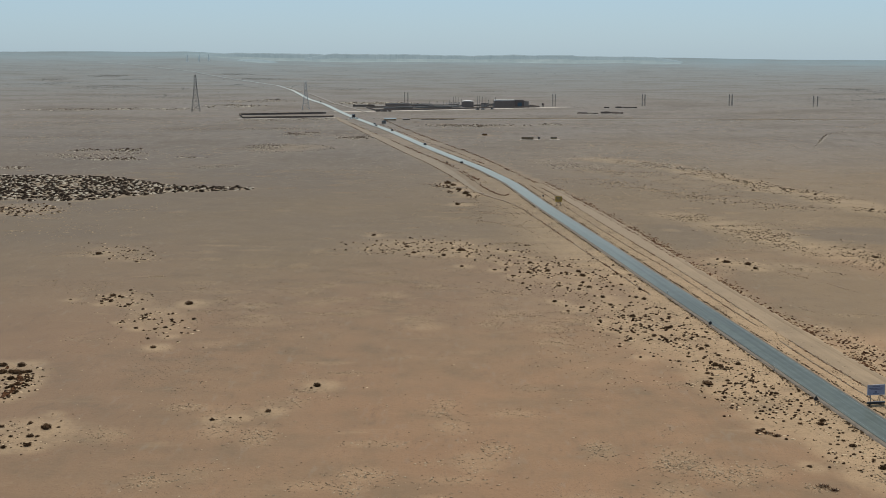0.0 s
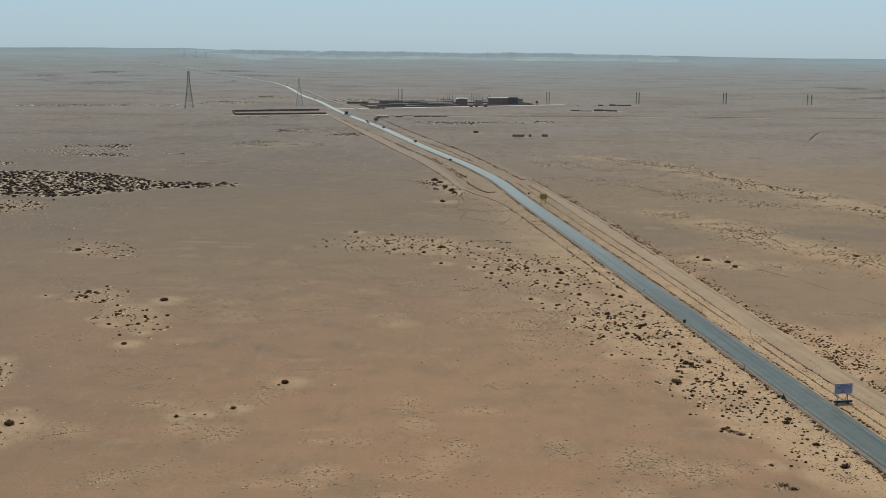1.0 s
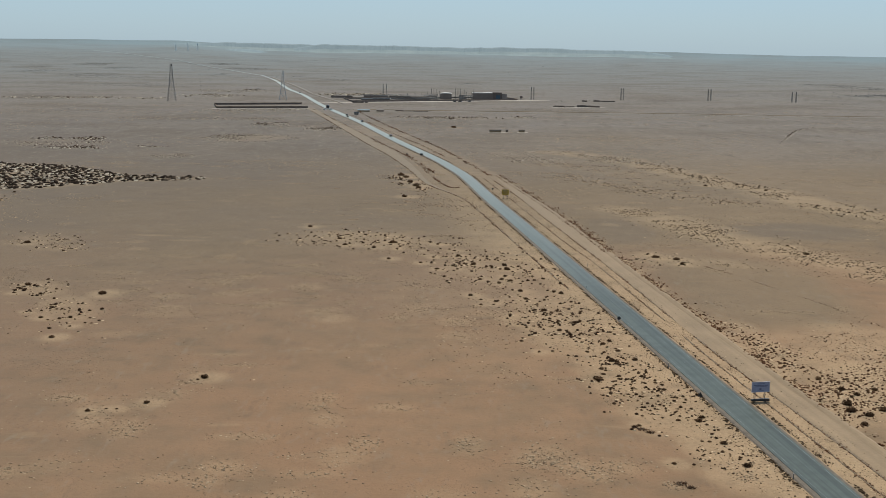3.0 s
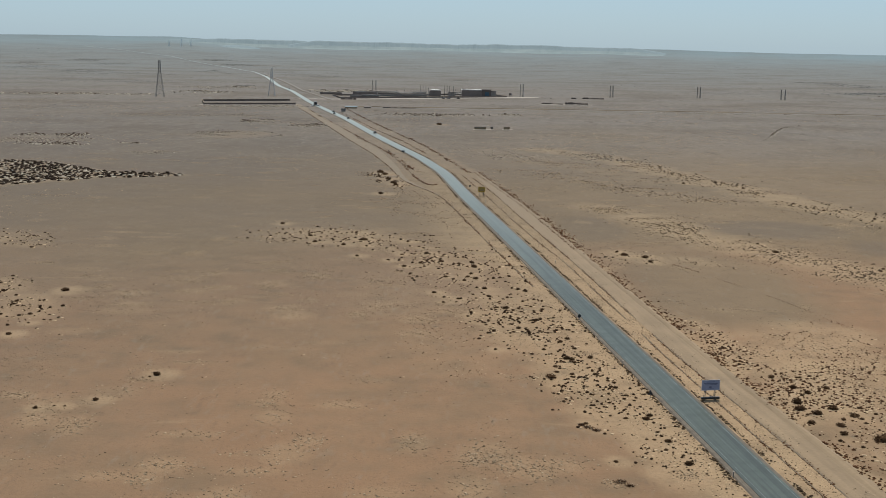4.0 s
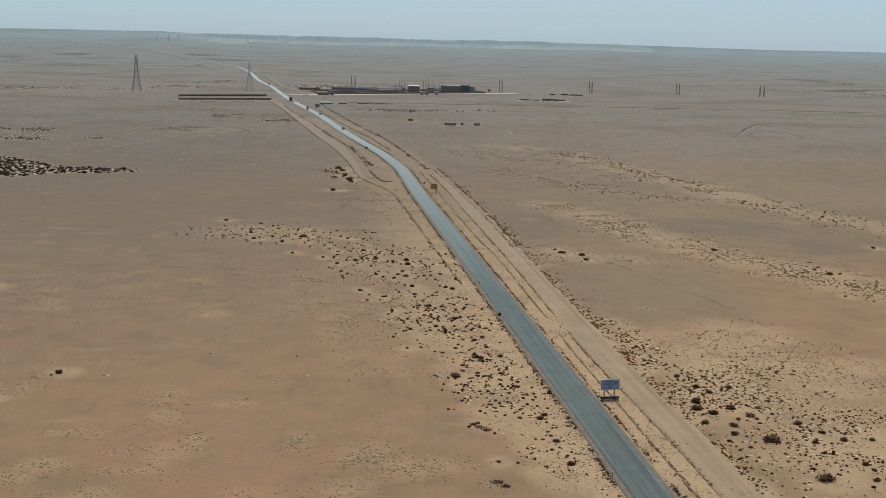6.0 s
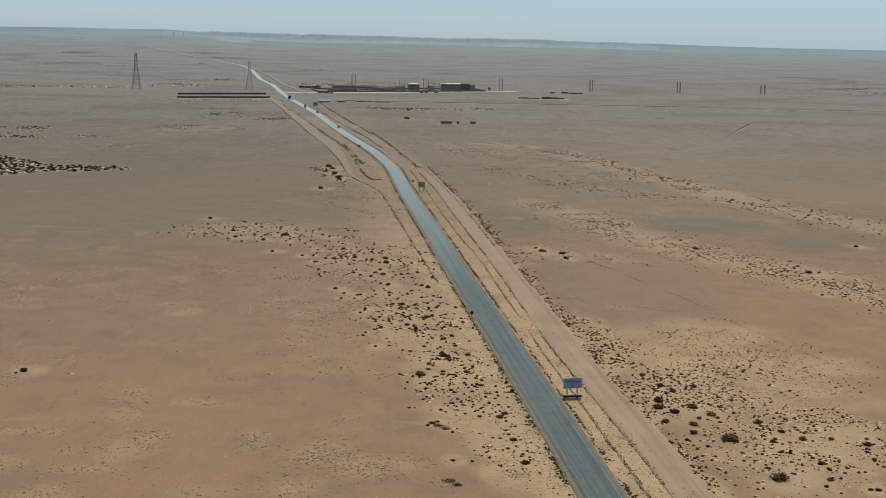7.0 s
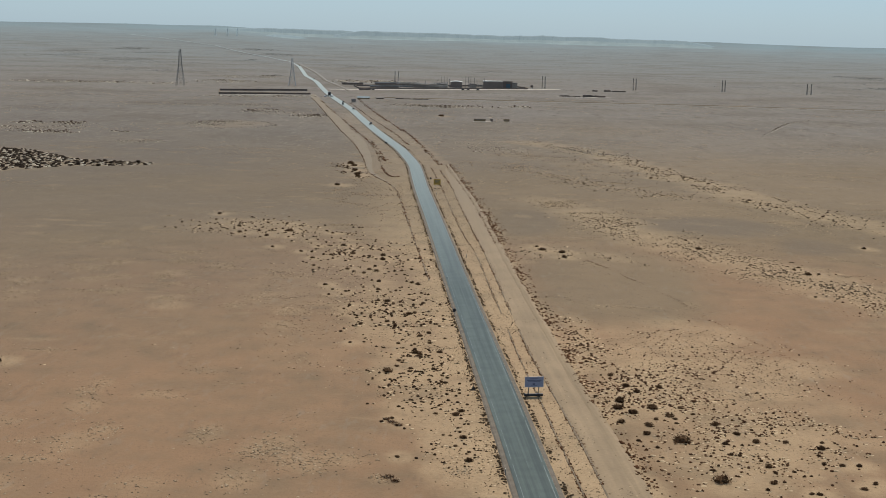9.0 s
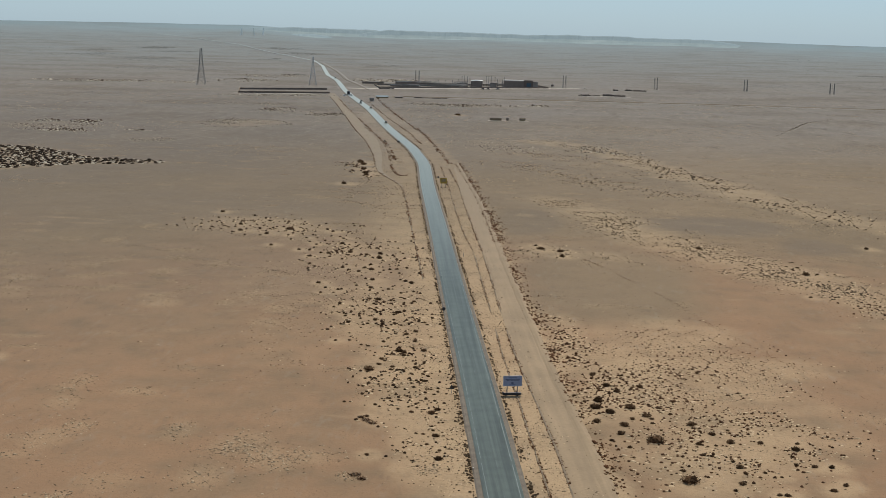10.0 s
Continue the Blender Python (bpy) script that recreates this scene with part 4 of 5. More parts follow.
# ---- scattered plants and stones ----
def join_copies(name, shapes, xy, size, mat, squash=1.0, sink=0.04):
    """One mesh of many small plants or stones: each place takes one of the shapes, turned and sized."""
    xy, size = np.asarray(xy, float), np.asarray(size, float)
    z = ground_z(xy[:, 0], xy[:, 1])
    pick, turn = rng.integers(0, len(shapes), len(xy)), rng.uniform(0, 2 * np.pi, len(xy))
    tall = rng.uniform(0.75, 1.25, len(xy)) * squash
    allv, allf, base = [], [], 0
    for s, (v, f) in enumerate(shapes):
        m = pick == s
        c, d, w = np.cos(turn[m])[:, None], np.sin(turn[m])[:, None], size[m][:, None]
        px = (v[None, :, 0] * c - v[None, :, 1] * d) * w + xy[m, 0][:, None]
        py = (v[None, :, 0] * d + v[None, :, 1] * c) * w + xy[m, 1][:, None]
        pz = v[None, :, 2] * w * tall[m][:, None] + (z[m] - sink * size[m])[:, None]
        allv.append(np.stack([px, py, pz], -1).reshape(-1, 3))
        count = int(m.sum())
        allf.append((f[None] + (np.arange(count) * len(v))[:, None, None] + base).reshape(-1, 3))
        base += count * len(v)
    v, f = np.concatenate(allv), np.concatenate(allf)
    me = bpy.data.meshes.new(name)
    me.vertices.add(len(v)), me.vertices.foreach_set("co", v.ravel())
    me.loops.add(f.size), me.loops.foreach_set("vertex_index", f.ravel().astype(np.int32))
    me.polygons.add(len(f)), me.polygons.foreach_set("loop_start", (np.arange(len(f)) * 3).astype(np.int32))
    me.update(calc_edges=True)
    me.materials.append(mat)
    return new(name, me)


def tuft_shape(seed):
    """A low, ragged cushion plant about one metre across."""
    g = np.random.default_rng(seed)
    v, f = [], []
    n = 7
    for ring, (rad, h) in enumerate(((0.46, 0.0), (0.42, 0.22), (0.22, 0.42))):
        for i in range(n):
            a = 2 * np.pi * (i + 0.5 * ring) / n + g.uniform(-0.25, 0.25)
            q = rad * g.uniform(0.65, 1.2)
            v.append((q * np.cos(a), q * np.sin(a), h * g.uniform(0.7, 1.25)))
    v.append((0, 0, 0.46))
    for ring in range(2):
        for i in range(n):
            a, c = ring * n + i, ring * n + (i + 1) % n
            f += [(a, c, a + n), (c, c + n, a + n)]
    f += [(2 * n + i, 2 * n + (i + 1) % n, 3 * n) for i in range(n)]
    for _ in range(7):  # stray sprigs
        a, q = g.uniform(0, 2 * np.pi), g.uniform(0.3, 0.5)
        p = np.array([q * np.cos(a), q * np.sin(a), g.uniform(0.05, 0.3)])
        t = p * g.uniform(1.2, 1.5) + (0, 0, 0.12)
        b = len(v)
        v += [tuple(p + g.normal(0, 0.05, 3)), tuple(p + g.normal(0, 0.05, 3)), tuple(t)]
        f.append((b, b + 1, b + 2))
    return np.array(v), np.array(f)


def stone_shape(seed):
    g = np.random.default_rng(seed)
    v = np.array([(0.5, 0, 0.1), (0, 0.5, 0.1), (-0.5, 0, 0.1), (0, -0.5, 0.1), (0.28, 0.28, 0.3), (-0.28, 0.28, 0.32), (-0.28, -0.28, 0.3), (0.28, -0.28, 0.26), (0, 0, 0.38)])
    v = v * g.uniform(0.7, 1.25, v.shape)
    f = [(0, 1, 4), (1, 5, 4), (1, 2, 5), (2, 6, 5), (2, 3, 6), (3, 7, 6), (3, 0, 7), (0, 4, 7), (4, 5, 8), (5, 6, 8), (6, 7, 8), (7, 4, 8)]
    return v, np.array(f)


TUFTS, STONES = [tuft_shape(i) for i in range(9)], [stone_shape(i) for i in range(6)]


def skewed(n, lo, hi, power=2.5):
    """Widths, most of them near the least."""
    return lo + (hi - lo) * rng.random(n) ** power


def thicket_points():
    xy, size = [], []
    for cx, cy, a, c, turn, n, lo, hi, _ in THICKETS:
        if cy > 1200:
            n, lo, hi, c = n * 2, lo * 0.6, hi * 0.85, c * 1.6
        u = np.sqrt(rng.random(n * 2)) * rng.uniform(0.5, 1.25, n * 2)
        w = rng.uniform(0, 2 * np.pi, n * 2)
        px, py = a * u * np.cos(w), c * u * np.sin(w)
        ct, st = math.cos(radians(turn)), math.sin(radians(turn))
        x, y = cx + px * ct - py * st, cy + px * st + py * ct
        keep = layered(x, y, 9 if cy < 600 else 22, 81) > rng.uniform(0.30, 0.62, n * 2)
        x, y = x[keep][:n], y[keep][:n]
        xy.append(np.stack([x, y], 1)), size.append(skewed(len(x), lo, hi, 2.5 if cy > 700 else 2.0))
    for line, half, n, lo, hi, _ in BANDS:
        q = resample(line, 1.0, 1)
        i = rng.integers(0, len(q), n * 2)
        p = q[i] + rng.normal(0, half * 0.62, (n * 2, 2))
        keep = layered(p[:, 0], p[:, 1], 14, 83) > rng.uniform(0.30, 0.60, n * 2)
        p = p[keep][:n]
        xy.append(p), size.append(skewed(len(p), lo, hi))
    xy, size = np.concatenate(xy), np.concatenate(size)
    lat = beside(xy[:, 0], xy[:, 1])
    strip = (xy[:, 0] > np.interp(xy[:, 1], sw[:, 1], sw[:, 0]) - 0.5) & (xy[:, 0] < np.interp(xy[:, 1], se[:, 1], se[:, 0]) - 0.3) & (xy[:, 1] < 626)
    ok = ~(np.abs(lat) < 5.0) & ~strip
    return xy[ok], size[ok]


xy, size = thicket_points()
away = xy[:, 1] > 700
east = ~away & (xy[:, 0] > np.interp(xy[:, 1], se[:, 1], se[:, 0]))
swept = east & (xy[:, 1] > 318)
tagged(join_copies("desert_scrub", TUFTS, xy[~away & ~east], size[~away & ~east], SCRUB, 0.85), "low dark scrub scattered on pale sand", "scrub", kind="stuff")
tagged(join_copies("rusty_scrub", TUFTS, xy[east & ~swept], size[east & ~swept], RUST_SCRUB, 0.85), "low reddish-brown scrub scattered on pale sand", "scrub", kind="stuff")
tagged(join_copies("band_scrub", TUFTS, xy[swept], size[swept], BAND_SCRUB, 0.75), "low brown scrub in bands across the plain", "scrub", kind="stuff")
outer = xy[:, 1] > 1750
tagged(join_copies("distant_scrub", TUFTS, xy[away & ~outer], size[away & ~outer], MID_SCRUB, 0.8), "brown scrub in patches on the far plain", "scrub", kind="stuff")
tagged(join_copies("grey_scrub", TUFTS, xy[outer], size[outer], HAZED_SCRUB, 0.4), "scrub in streaks on the far plain, greyed for haze", "scrub", kind="stuff")

g = np.random.default_rng(31)
near = (xy[:, 1] < 700)
near &= g.random(len(near)) < 0.55
drift = xy[near] + g.normal(0, 0.35, (near.sum(), 2)) + (0.35, 0.1)
SAND_DRIFT = material("drifted_sand", (0.33, 0.240, 0.145), (0.42, 0.31, 0.19), scale=0.4, fine=4.0, bump=0.2, rand=0.12, island=True, spec=0.1)
tagged(join_copies("sand_drifts", STONES, drift, size[near] * 1.35 + 0.12, SAND_DRIFT, 0.3), "small pale sand drifts behind the plants", "sand", kind="stuff")

outer = xy[:, 1] > 700
outer &= (xy[:, 1] < 1750) & (g.random(len(xy)) < 0.85)
mounds = xy[outer] + g.normal(0, 0.9, (outer.sum(), 2)) + (0.2, -1.2)
PALE_DRIFT = material("pale_hummock_sand", (0.33, 0.285, 0.22), (0.44, 0.385, 0.30), scale=0.4, fine=4.0, bump=0.2, rand=0.15, island=True, spec=0.1)
tagged(join_copies("distant_drifts", STONES, mounds, size[outer] * np.where(xy[outer, 1] > 1200, 1.25, 1.0) + 0.15, PALE_DRIFT, 0.65), "pale sand hummocks among the distant scrub", "sand", kind="stuff")
dy = 230 + 1100 * g.random(240000) ** 1.1
dx = 40 + g.uniform(-0.46, 0.46, len(dy)) * dy
field = 0.55 * layered(dx * 0.6, dy * 0.8, 45, 111, 3) + 0.45 * layered(dx, dy * 0.4, 7, 113, 2)
keep = (field > g.uniform(0.52, 0.68, len(dy)) + 0.06 * (dy < 470)) & (np.abs(beside(dx, dy)) > 9) & (bare(dx, dy) < g.random(len(dy)))
strip = (dx > np.interp(dy, sw[:, 1], sw[:, 0]) - 0.5) & (dx < np.interp(dy, se[:, 1], se[:, 0]) + 0.5) & (dy < 640)
yard = (dx > -230) & (dx < -100) & (dy > 1225) & (dy < 1370)
fine_xy = np.stack([dx, dy], 1)[keep & ~strip & ~yard]
tagged(join_copies("fine_scrub", STONES, fine_xy, 0.10 + (0.10 + 0.00036 * fine_xy[:, 1]) * g.random(len(fine_xy)) ** 1.9, FINE_SCRUB, 0.9), "fine dry scrub sprinkled over the gravel plain", "scrub", kind="stuff")
light = fine_xy[fine_xy[:, 1] > 420][::2] + g.normal(0, 0.25, (len(fine_xy[fine_xy[:, 1] > 420][::2]), 2))
tagged(join_copies("plain_drifts", STONES, light, 0.15 + (0.25 + 0.0008 * light[:, 1]) * g.random(len(light)) ** 1.5, SAND_DRIFT, 0.28), "pale sand flecks among the fine scrub", "sand", kind="stuff")
fy = 700 + 3300 * g.random(60000) ** 1.2
fx = 40 + g.uniform(-0.5, 0.48, len(fy)) * fy
patch = layered(fx * 0.35, fy * 0.55, 60, 101, 4)
thin = (patch > g.uniform(0.68, 0.80, len(fy))) & (np.abs(beside(fx, fy)) > 14)
works = (fx > -130) & (fx < 135) & (fy > 1380) & (fy < 1620) | (fx > -230) & (fx < -100) & (fy > 1225) & (fy < 1370)
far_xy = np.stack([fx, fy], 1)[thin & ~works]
tagged(join_copies("far_scrub", TUFTS, far_xy, 0.35 + 0.0008 * far_xy[:, 1] * g.random(len(far_xy)) ** 1.6, HAZED_SCRUB, 0.7), "scrub dotted over the far plain, greyed for haze", "scrub", kind="stuff")


def mass_points():
    """The dense dark growth on the sand bank in the west, thinning to a point eastwards."""
    gx, gy = np.meshgrid(np.arange(-291, -92, 2.05), np.arange(528, 678, 2.7))
    x, y = gx.ravel() + rng.normal(0, 1.0, gx.size), gy.ravel() + rng.normal(0, 1.3, gx.size)
    mid = np.interp(x, [-230, -186, -165, -145, -130, -93], [605, 600, 595, 588, 592, 597])
    half = np.interp(x, [-276, -230, -186, -165, -145, -130, -93], [60, 56, 54, 51, 34, 18, 5]) * (0.84 + 0.26 * layered(x, y, 18, 93))
    keep = (np.abs(y - mid) < half) & (layered(x, y * 0.6, 8, 91) > rng.uniform(0.12, 0.42, len(x)))
    return np.stack([x, y], 1)[keep]


p = mass_points()
tagged(join_copies("scrub_mass", TUFTS, p, skewed(len(p), 0.8, 2.9, 1.1), DENSE_SCRUB, 0.6), "dense dark scrub on a pale sand bank", "scrub", kind="stuff")


pb = p[::2] + np.random.default_rng(71).normal(0, 1.0, p[::2].shape)
tagged(join_copies("bank_sand", STONES, pb, skewed(len(pb), 0.8, 2.5, 1.1), PALE_DRIFT, 0.6), "pale sand hummocks in the dense scrub", "sand", kind="stuff")


def litter_points():
    """Fine tufts and gravel lying in loose patches all over the plain."""
    xy = []
    for cx, cy, a, c, n in PATCHES:
        xy.append(np.array([cx, cy]) + rng.normal(0, 0.7, (n, 2)) * (a, c))
    d = 140 + 620 * rng.random(5200) ** 0.9
    xy.append(np.stack([40 + rng.uniform(-0.5, 0.5, len(d)) * d, d], 1))
    xy = np.concatenate(xy)
    return xy[(np.abs(beside(xy[:, 0], xy[:, 1])) > 7) & (bare(xy[:, 0], xy[:, 1]) < rng.uniform(0.15, 1.2, len(xy)))]


p = litter_points()
LITTER = material("dry_litter", (0.085, 0.060, 0.039), (0.160, 0.114, 0.074), rough=1.0, scale=0.4, fine=6.0, bump=0.0, rand=0.45, island=True, spec=0.0)
tagged(join_copies("dry_tufts", TUFTS, p, skewed(len(p), 0.1, 0.40, 2.2), LITTER, 0.5), "tiny dry tufts strewn over the gravel plain", "scrub", kind="stuff")
q = p[::2] + np.random.default_rng(37).normal(0, 0.3, p[::2].shape)
LITTER_SAND = material("litter_sand", (0.235, 0.170, 0.105), (0.32, 0.235, 0.147), scale=0.4, fine=4.0, bump=0.2, rand=0.15, island=True, spec=0.1)
tagged(join_copies("litter_drifts", STONES, q, skewed(len(q), 0.16, 0.6), LITTER_SAND, 0.5), "pale sand flecks among the dry tufts", "sand", kind="stuff")
pts, widths = [], []
for line, half, n, lo, hi in LINES:
    q = resample(line, 0.5, 1)
    q = q[q[:, 1] > 135]
    if line is RUT or line is STRIP_W:
        q = q[(q[:, 1] < 277) | (q[:, 1] > 291)]
    i = (len(q) * rng.random(n) ** 1.2).astype(int)
    i = i[layered(q[i, 0], q[i, 1], 7, 87) > rng.uniform(0.3, 0.6, n)]
    shift = rng.normal(0, half * 0.6, (len(i), 2))
    if half >= 2:
        shift[:, 0] = np.abs(shift[:, 0]) * 1.5  # only outside the graded strip
    pts.append(q[i] + shift), widths.append(skewed(len(i), lo, hi))
tagged(join_copies("track_debris", TUFTS, np.concatenate(pts), np.concatenate(widths), CLOD, 0.7), "dark tufts and clods along the track edges", "scrub", kind="stuff")
y = 120 + 700 * rng.random(9000) ** 1.35
off = rng.choice((-1, 1), len(y)) * (3.95 + np.abs(rng.normal(0, 0.4, len(y)))) - 0.45
keep = layered(off * 0 + np.sign(off) * 50, y, 8, 89) > rng.uniform(0.28, 0.62, len(y))
q = np.stack([road_x(y) + off, y], 1)[keep]
tagged(join_copies("roadside_stones", STONES, q, skewed(len(q), 0.15, 0.6), STONE, 0.9, -0.05), "dark stones strewn along the road verge", "stones", kind="stuff")

g = np.random.default_rng(53)
y = 130 + 420 * g.random(26000) ** 1.25
off = np.where(g.random(len(y)) < 0.45, -(4.6 + 9 * g.random(len(y)) ** 1.6), 3.7 + 8.5 * g.random(len(y)) ** 1.4)
q = np.stack([road_x(y) + off, y], 1)[layered(off * 2.0, y, 6, 131) > g.uniform(0.3, 0.7, len(y))]
half = len(q) // 2
tagged(join_copies("shoulder_gravel", STONES, q[:half], skewed(half, 0.1, 0.32), STONE, 0.9), "dark gravel on the sandy road shoulders", "gravel", kind="stuff")
tagged(join_copies("pale_gravel", STONES, q[half:], skewed(len(q) - half, 0.12, 0.4), SAND_DRIFT, 0.5), "pale gravel on the sandy road shoulders", "gravel", kind="stuff")


# ---- single shrubs built ----
def shrub(seed):
    """A rounded desert shrub one metre across: bare stems and a ragged crown of small leaf sprays."""
    g = np.random.default_rng(seed)
    thing = empty("desert_shrub", 0, 0)
    bm = bmesh.new()
    for _ in range(7):
        a, q = g.uniform(0, 2 * np.pi), g.uniform(0.25, 0.5)
        add_beam(bm, (0.04 * math.cos(a), 0.04 * math.sin(a), -0.05), (q * math.cos(a), q * math.sin(a), g.uniform(0.15, 0.4)), 0.03, 0.012, 3)
    part("stems", bm, TWIG, thing)
    v, f = tuft_shape(seed + 100)
    verts, faces = [tuple(c * (0.86, 0.86, 0.95)) for c in v], [tuple(c) for c in f]
    for _ in range(130):
        a, e = g.uniform(0, 2 * np.pi), math.asin(g.uniform(-0.05, 0.98))
        r = 0.5 * g.uniform(0.6, 1.08)
        c = np.array([r * math.cos(e) * math.cos(a), r * math.cos(e) * math.sin(a), 0.9 * r * math.sin(e) + 0.06])
        for _ in range(2):
            b = len(verts)
            d = g.normal(0, 0.055, (3, 3))
            verts += [tuple(c + d[0]), tuple(c + d[1]), tuple(c + d[2])]
            faces.append((b, b + 1, b + 2))
    crown = new("foliage", raw_mesh("foliage", verts, faces, SHRUB))
    crown.parent = thing
    return thing


KINDS = [shrub(300 + i) for i in range(8)]
used = set()


def plant(x, y, w, group, i):
    src = KINDS[i % len(KINDS)]
    h = w * rng.uniform(0.75, 1.0) * (0.9 if w < 2.2 else 0.72)
    m = pose(x, y, float(ground_z(x, y)) - 0.03, 0, 0, float(rng.uniform(0, 360))) @ Matrix.Diagonal((w * rng.uniform(0.9, 1.2), w * rng.uniform(0.8, 1.0), h, 1))
    if i % len(KINDS) not in used and i < len(KINDS):
        used.add(i)
        src.matrix_world = m
        ob = src
    else:
        keep = src.scale.copy()
        src.scale = (1, 1, 1)
        ob = copy_thing(src, m)
        src.scale = keep
    size = "large" if w > 1.8 else "rounded" if w > 1.0 else "small"
    return tagged(ob, f"{size} dark dry desert shrub on pale sand", "shrub", group)


i = 0
for group, rows in (("shrubs east of the track", SHRUBS_EAST + SHRUBS_FORE), ("shrubs beside the road", SHRUBS_VERGE + SHRUBS_WEST), ("shrubs on the middle plain", SHRUBS_MID + SHRUBS_MID_NEAR),
                    ("ring of shrubs", RING), ("shrubs on the west plain", SHRUBS_CORNER + SHRUBS_LEFT), ("shrubs on the east plain", SHRUBS_PLAIN)):
    for x, y, w in rows:
        plant(x, y, max(w, 0.45), group, i)
        i += 1

# ---- heaps of brushwood ----
def brushwood(x, y, w, seed):
    g = np.random.default_rng(seed)
    t = empty("brushwood_heap", x, y, float(ground_z(x, y)), 0, "brown heap of dry branches and roots on the sand", "brushwood", "brushwood on the plain")
    for mat, n, thick in ((CLOD, 46, 0.09), (TWIG, 26, 0.06)):
        bm = bmesh.new()
        for _ in range(n):
            a, r = g.uniform(0, 6.28), 0.62 * w * math.sqrt(g.random())
            cx, cy, tilt, ln = r * math.cos(a), r * 0.9 * math.sin(a), g.uniform(0, 6.28), g.uniform(0.2, 0.55)
            add_beam(bm, (cx, cy, -0.03), (cx + ln * math.cos(tilt), cy + ln * math.sin(tilt), g.uniform(0.08, 0.4)), thick, thick * 0.4, 4)
        part("branches" if mat is CLOD else "twigs", bm, mat, t)


for i, (x, y, w) in enumerate(((55.6, 205.9, 1.5), (56.7, 204.4, 1.0), (54.5, 207.3, 0.9), (57.2, 179.2, 1.4), (58.3, 177.6, 0.9))):
    brushwood(x, y, w, 40 + i)

# ---- roadside signs ----
def billboard():
    t = empty("billboard", 80.1, 224.6, 0.25, 10, "faded blue-grey roadside billboard on two steel posts", "billboard")
    for x in (-0.95, 0.95):
        part("post", beam((x, 0, -0.3), (x, 0, 2.6), 0.16), STEEL, t)
        part("footing", box(x, 0, -0.2, 0.36, 0.36, 0.3, 0, 0.03), CONCRETE, t, "pale concrete footing")
    # dark box added at the foot to deepen the panel's shadow
    part("shadow_bar", box(-0.15, -0.55, 0.12, 3.5, 0.4, 0.42, 0, 0.03), CAR_DARK, t, "dark bar added where the panel's shadow lies")
    face = part("panel", box(0, -0.12, 2.45, 3.4, 0.08, 1.95, 0, 0.01), BOARD, t)
    for z in (1.5, 3.4):
        part("rim", box(0, -0.16, z, 3.5, 0.1, 0.08), BOARD_RIM, face)
    for x in (-1.72, 1.72):
        part("rim", box(x, -0.16, 2.45, 0.08, 0.1, 1.82), BOARD_RIM, face)
    for x, z, w, h in ((0, 3.05, 1.5, 0.12), (0, 2.75, 2.7, 0.13), (0, 2.52, 2.3, 0.1), (-0.05, 2.05, 0.42, 0.3), (0, 1.75, 1.2, 0.08)):
        part("lettering_bar", box(x, -0.172, z, w, 0.02, h), BOARD_INK, face)
    for x in (-0.95, 0.95):
        part("brace", beam((x, 0.9, -0.3), (x, 0.0, 2.2), 0.08), STEEL, t)


billboard()


def yellow_sign():
    t = empty("yellow_sign", 48.4, 530, 0, 4, "yellow road information panel on two posts", "road sign")
    for x in (-0.8, 0.8):
        part("post", beam((x, 0, -0.1), (x, 0, 3.9), 0.18), STEEL, t)
        part("footing", box(x, 0, 0.1, 0.8, 0.8, 0.35, 0, 0.03), TRACK, t, "sand-covered footing")
    face = part("panel", box(0, -0.14, 2.9, 2.9, 0.08, 2.3, 0, 0.01), YELLOW, t)
    for z, w in ((3.5, 2.2), (3.0, 1.8), (2.5, 2.3)):
        part("lettering_bar", box(0, -0.19, z, w, 0.02, 0.16), STEEL, face)


yellow_sign()


def post_sign(x, y, shape, turn=0.0):
    label = "triangular warning sign on a post beside the road" if shape == "triangle" else "round traffic sign on a short post beside the road"
    t = empty("warning_sign" if shape == "triangle" else "round_sign", x, y, 0.1, turn, label, "road sign", "signs along the road")
    top = 1.15 if shape == "triangle" else 0.85
    part("post", beam((0, 0, -0.2), (0, 0, top), 0.09, sides=8), STEEL, t)
    bm = bmesh.new()
    bmesh.ops.create_cone(bm, cap_ends=True, segments=3 if shape == "triangle" else 20, radius1=0.62 if shape == "triangle" else 0.42, radius2=0.62 if shape == "triangle" else 0.42, depth=0.04)
    bmesh.ops.transform(bm, matrix=pose(0, -0.07, top - 0.1, 90, 0, 0), verts=bm.verts)
    part("plate", bm, CAR_DARK, t, "dark back of the sign plate")


def board_sign(x, y, turn):
    t = empty("board_sign", x, y, 0.0, turn, "small dark board sign on two posts at the verge", "road sign", "signs along the road")
    for dx in (-0.55, 0.55):
        part("post", beam((dx, 0, -0.1), (dx, 0, 1.7), 0.12, sides=6), STEEL, t)
    face = part("panel", box(0, -0.09, 1.35, 1.7, 0.05, 0.95, 0, 0.01), CAR_DARK, t, "dark panel seen from behind")
    for z in (1.08, 1.62):
        part("rail", box(0, -0.14, z, 1.6, 0.05, 0.08), STEEL, face)


board_sign(9.6, 730, 9)
post_sign(69.0, 224.0, "triangle", 6)
post_sign(63.4, 291.0, "round", 6)
post_sign(44.2, 560.5, "round", 8)
post_sign(1.0, 735.0, "triangle", 14)


def marker_post(x, y, h=1.0):
    t = empty("marker_post", x, y, 0.1, 6, "thin weathered marker post on the road verge", "marker post", "posts along the road")
    part("shaft", box(0, 0, h / 2, 0.11, 0.11, h + 0.2, 0, 0.015), STEEL, t)
    part("cap", box(0, 0, h + 0.14, 0.16, 0.16, 0.1, 0, 0.01), CONCRETE, t)


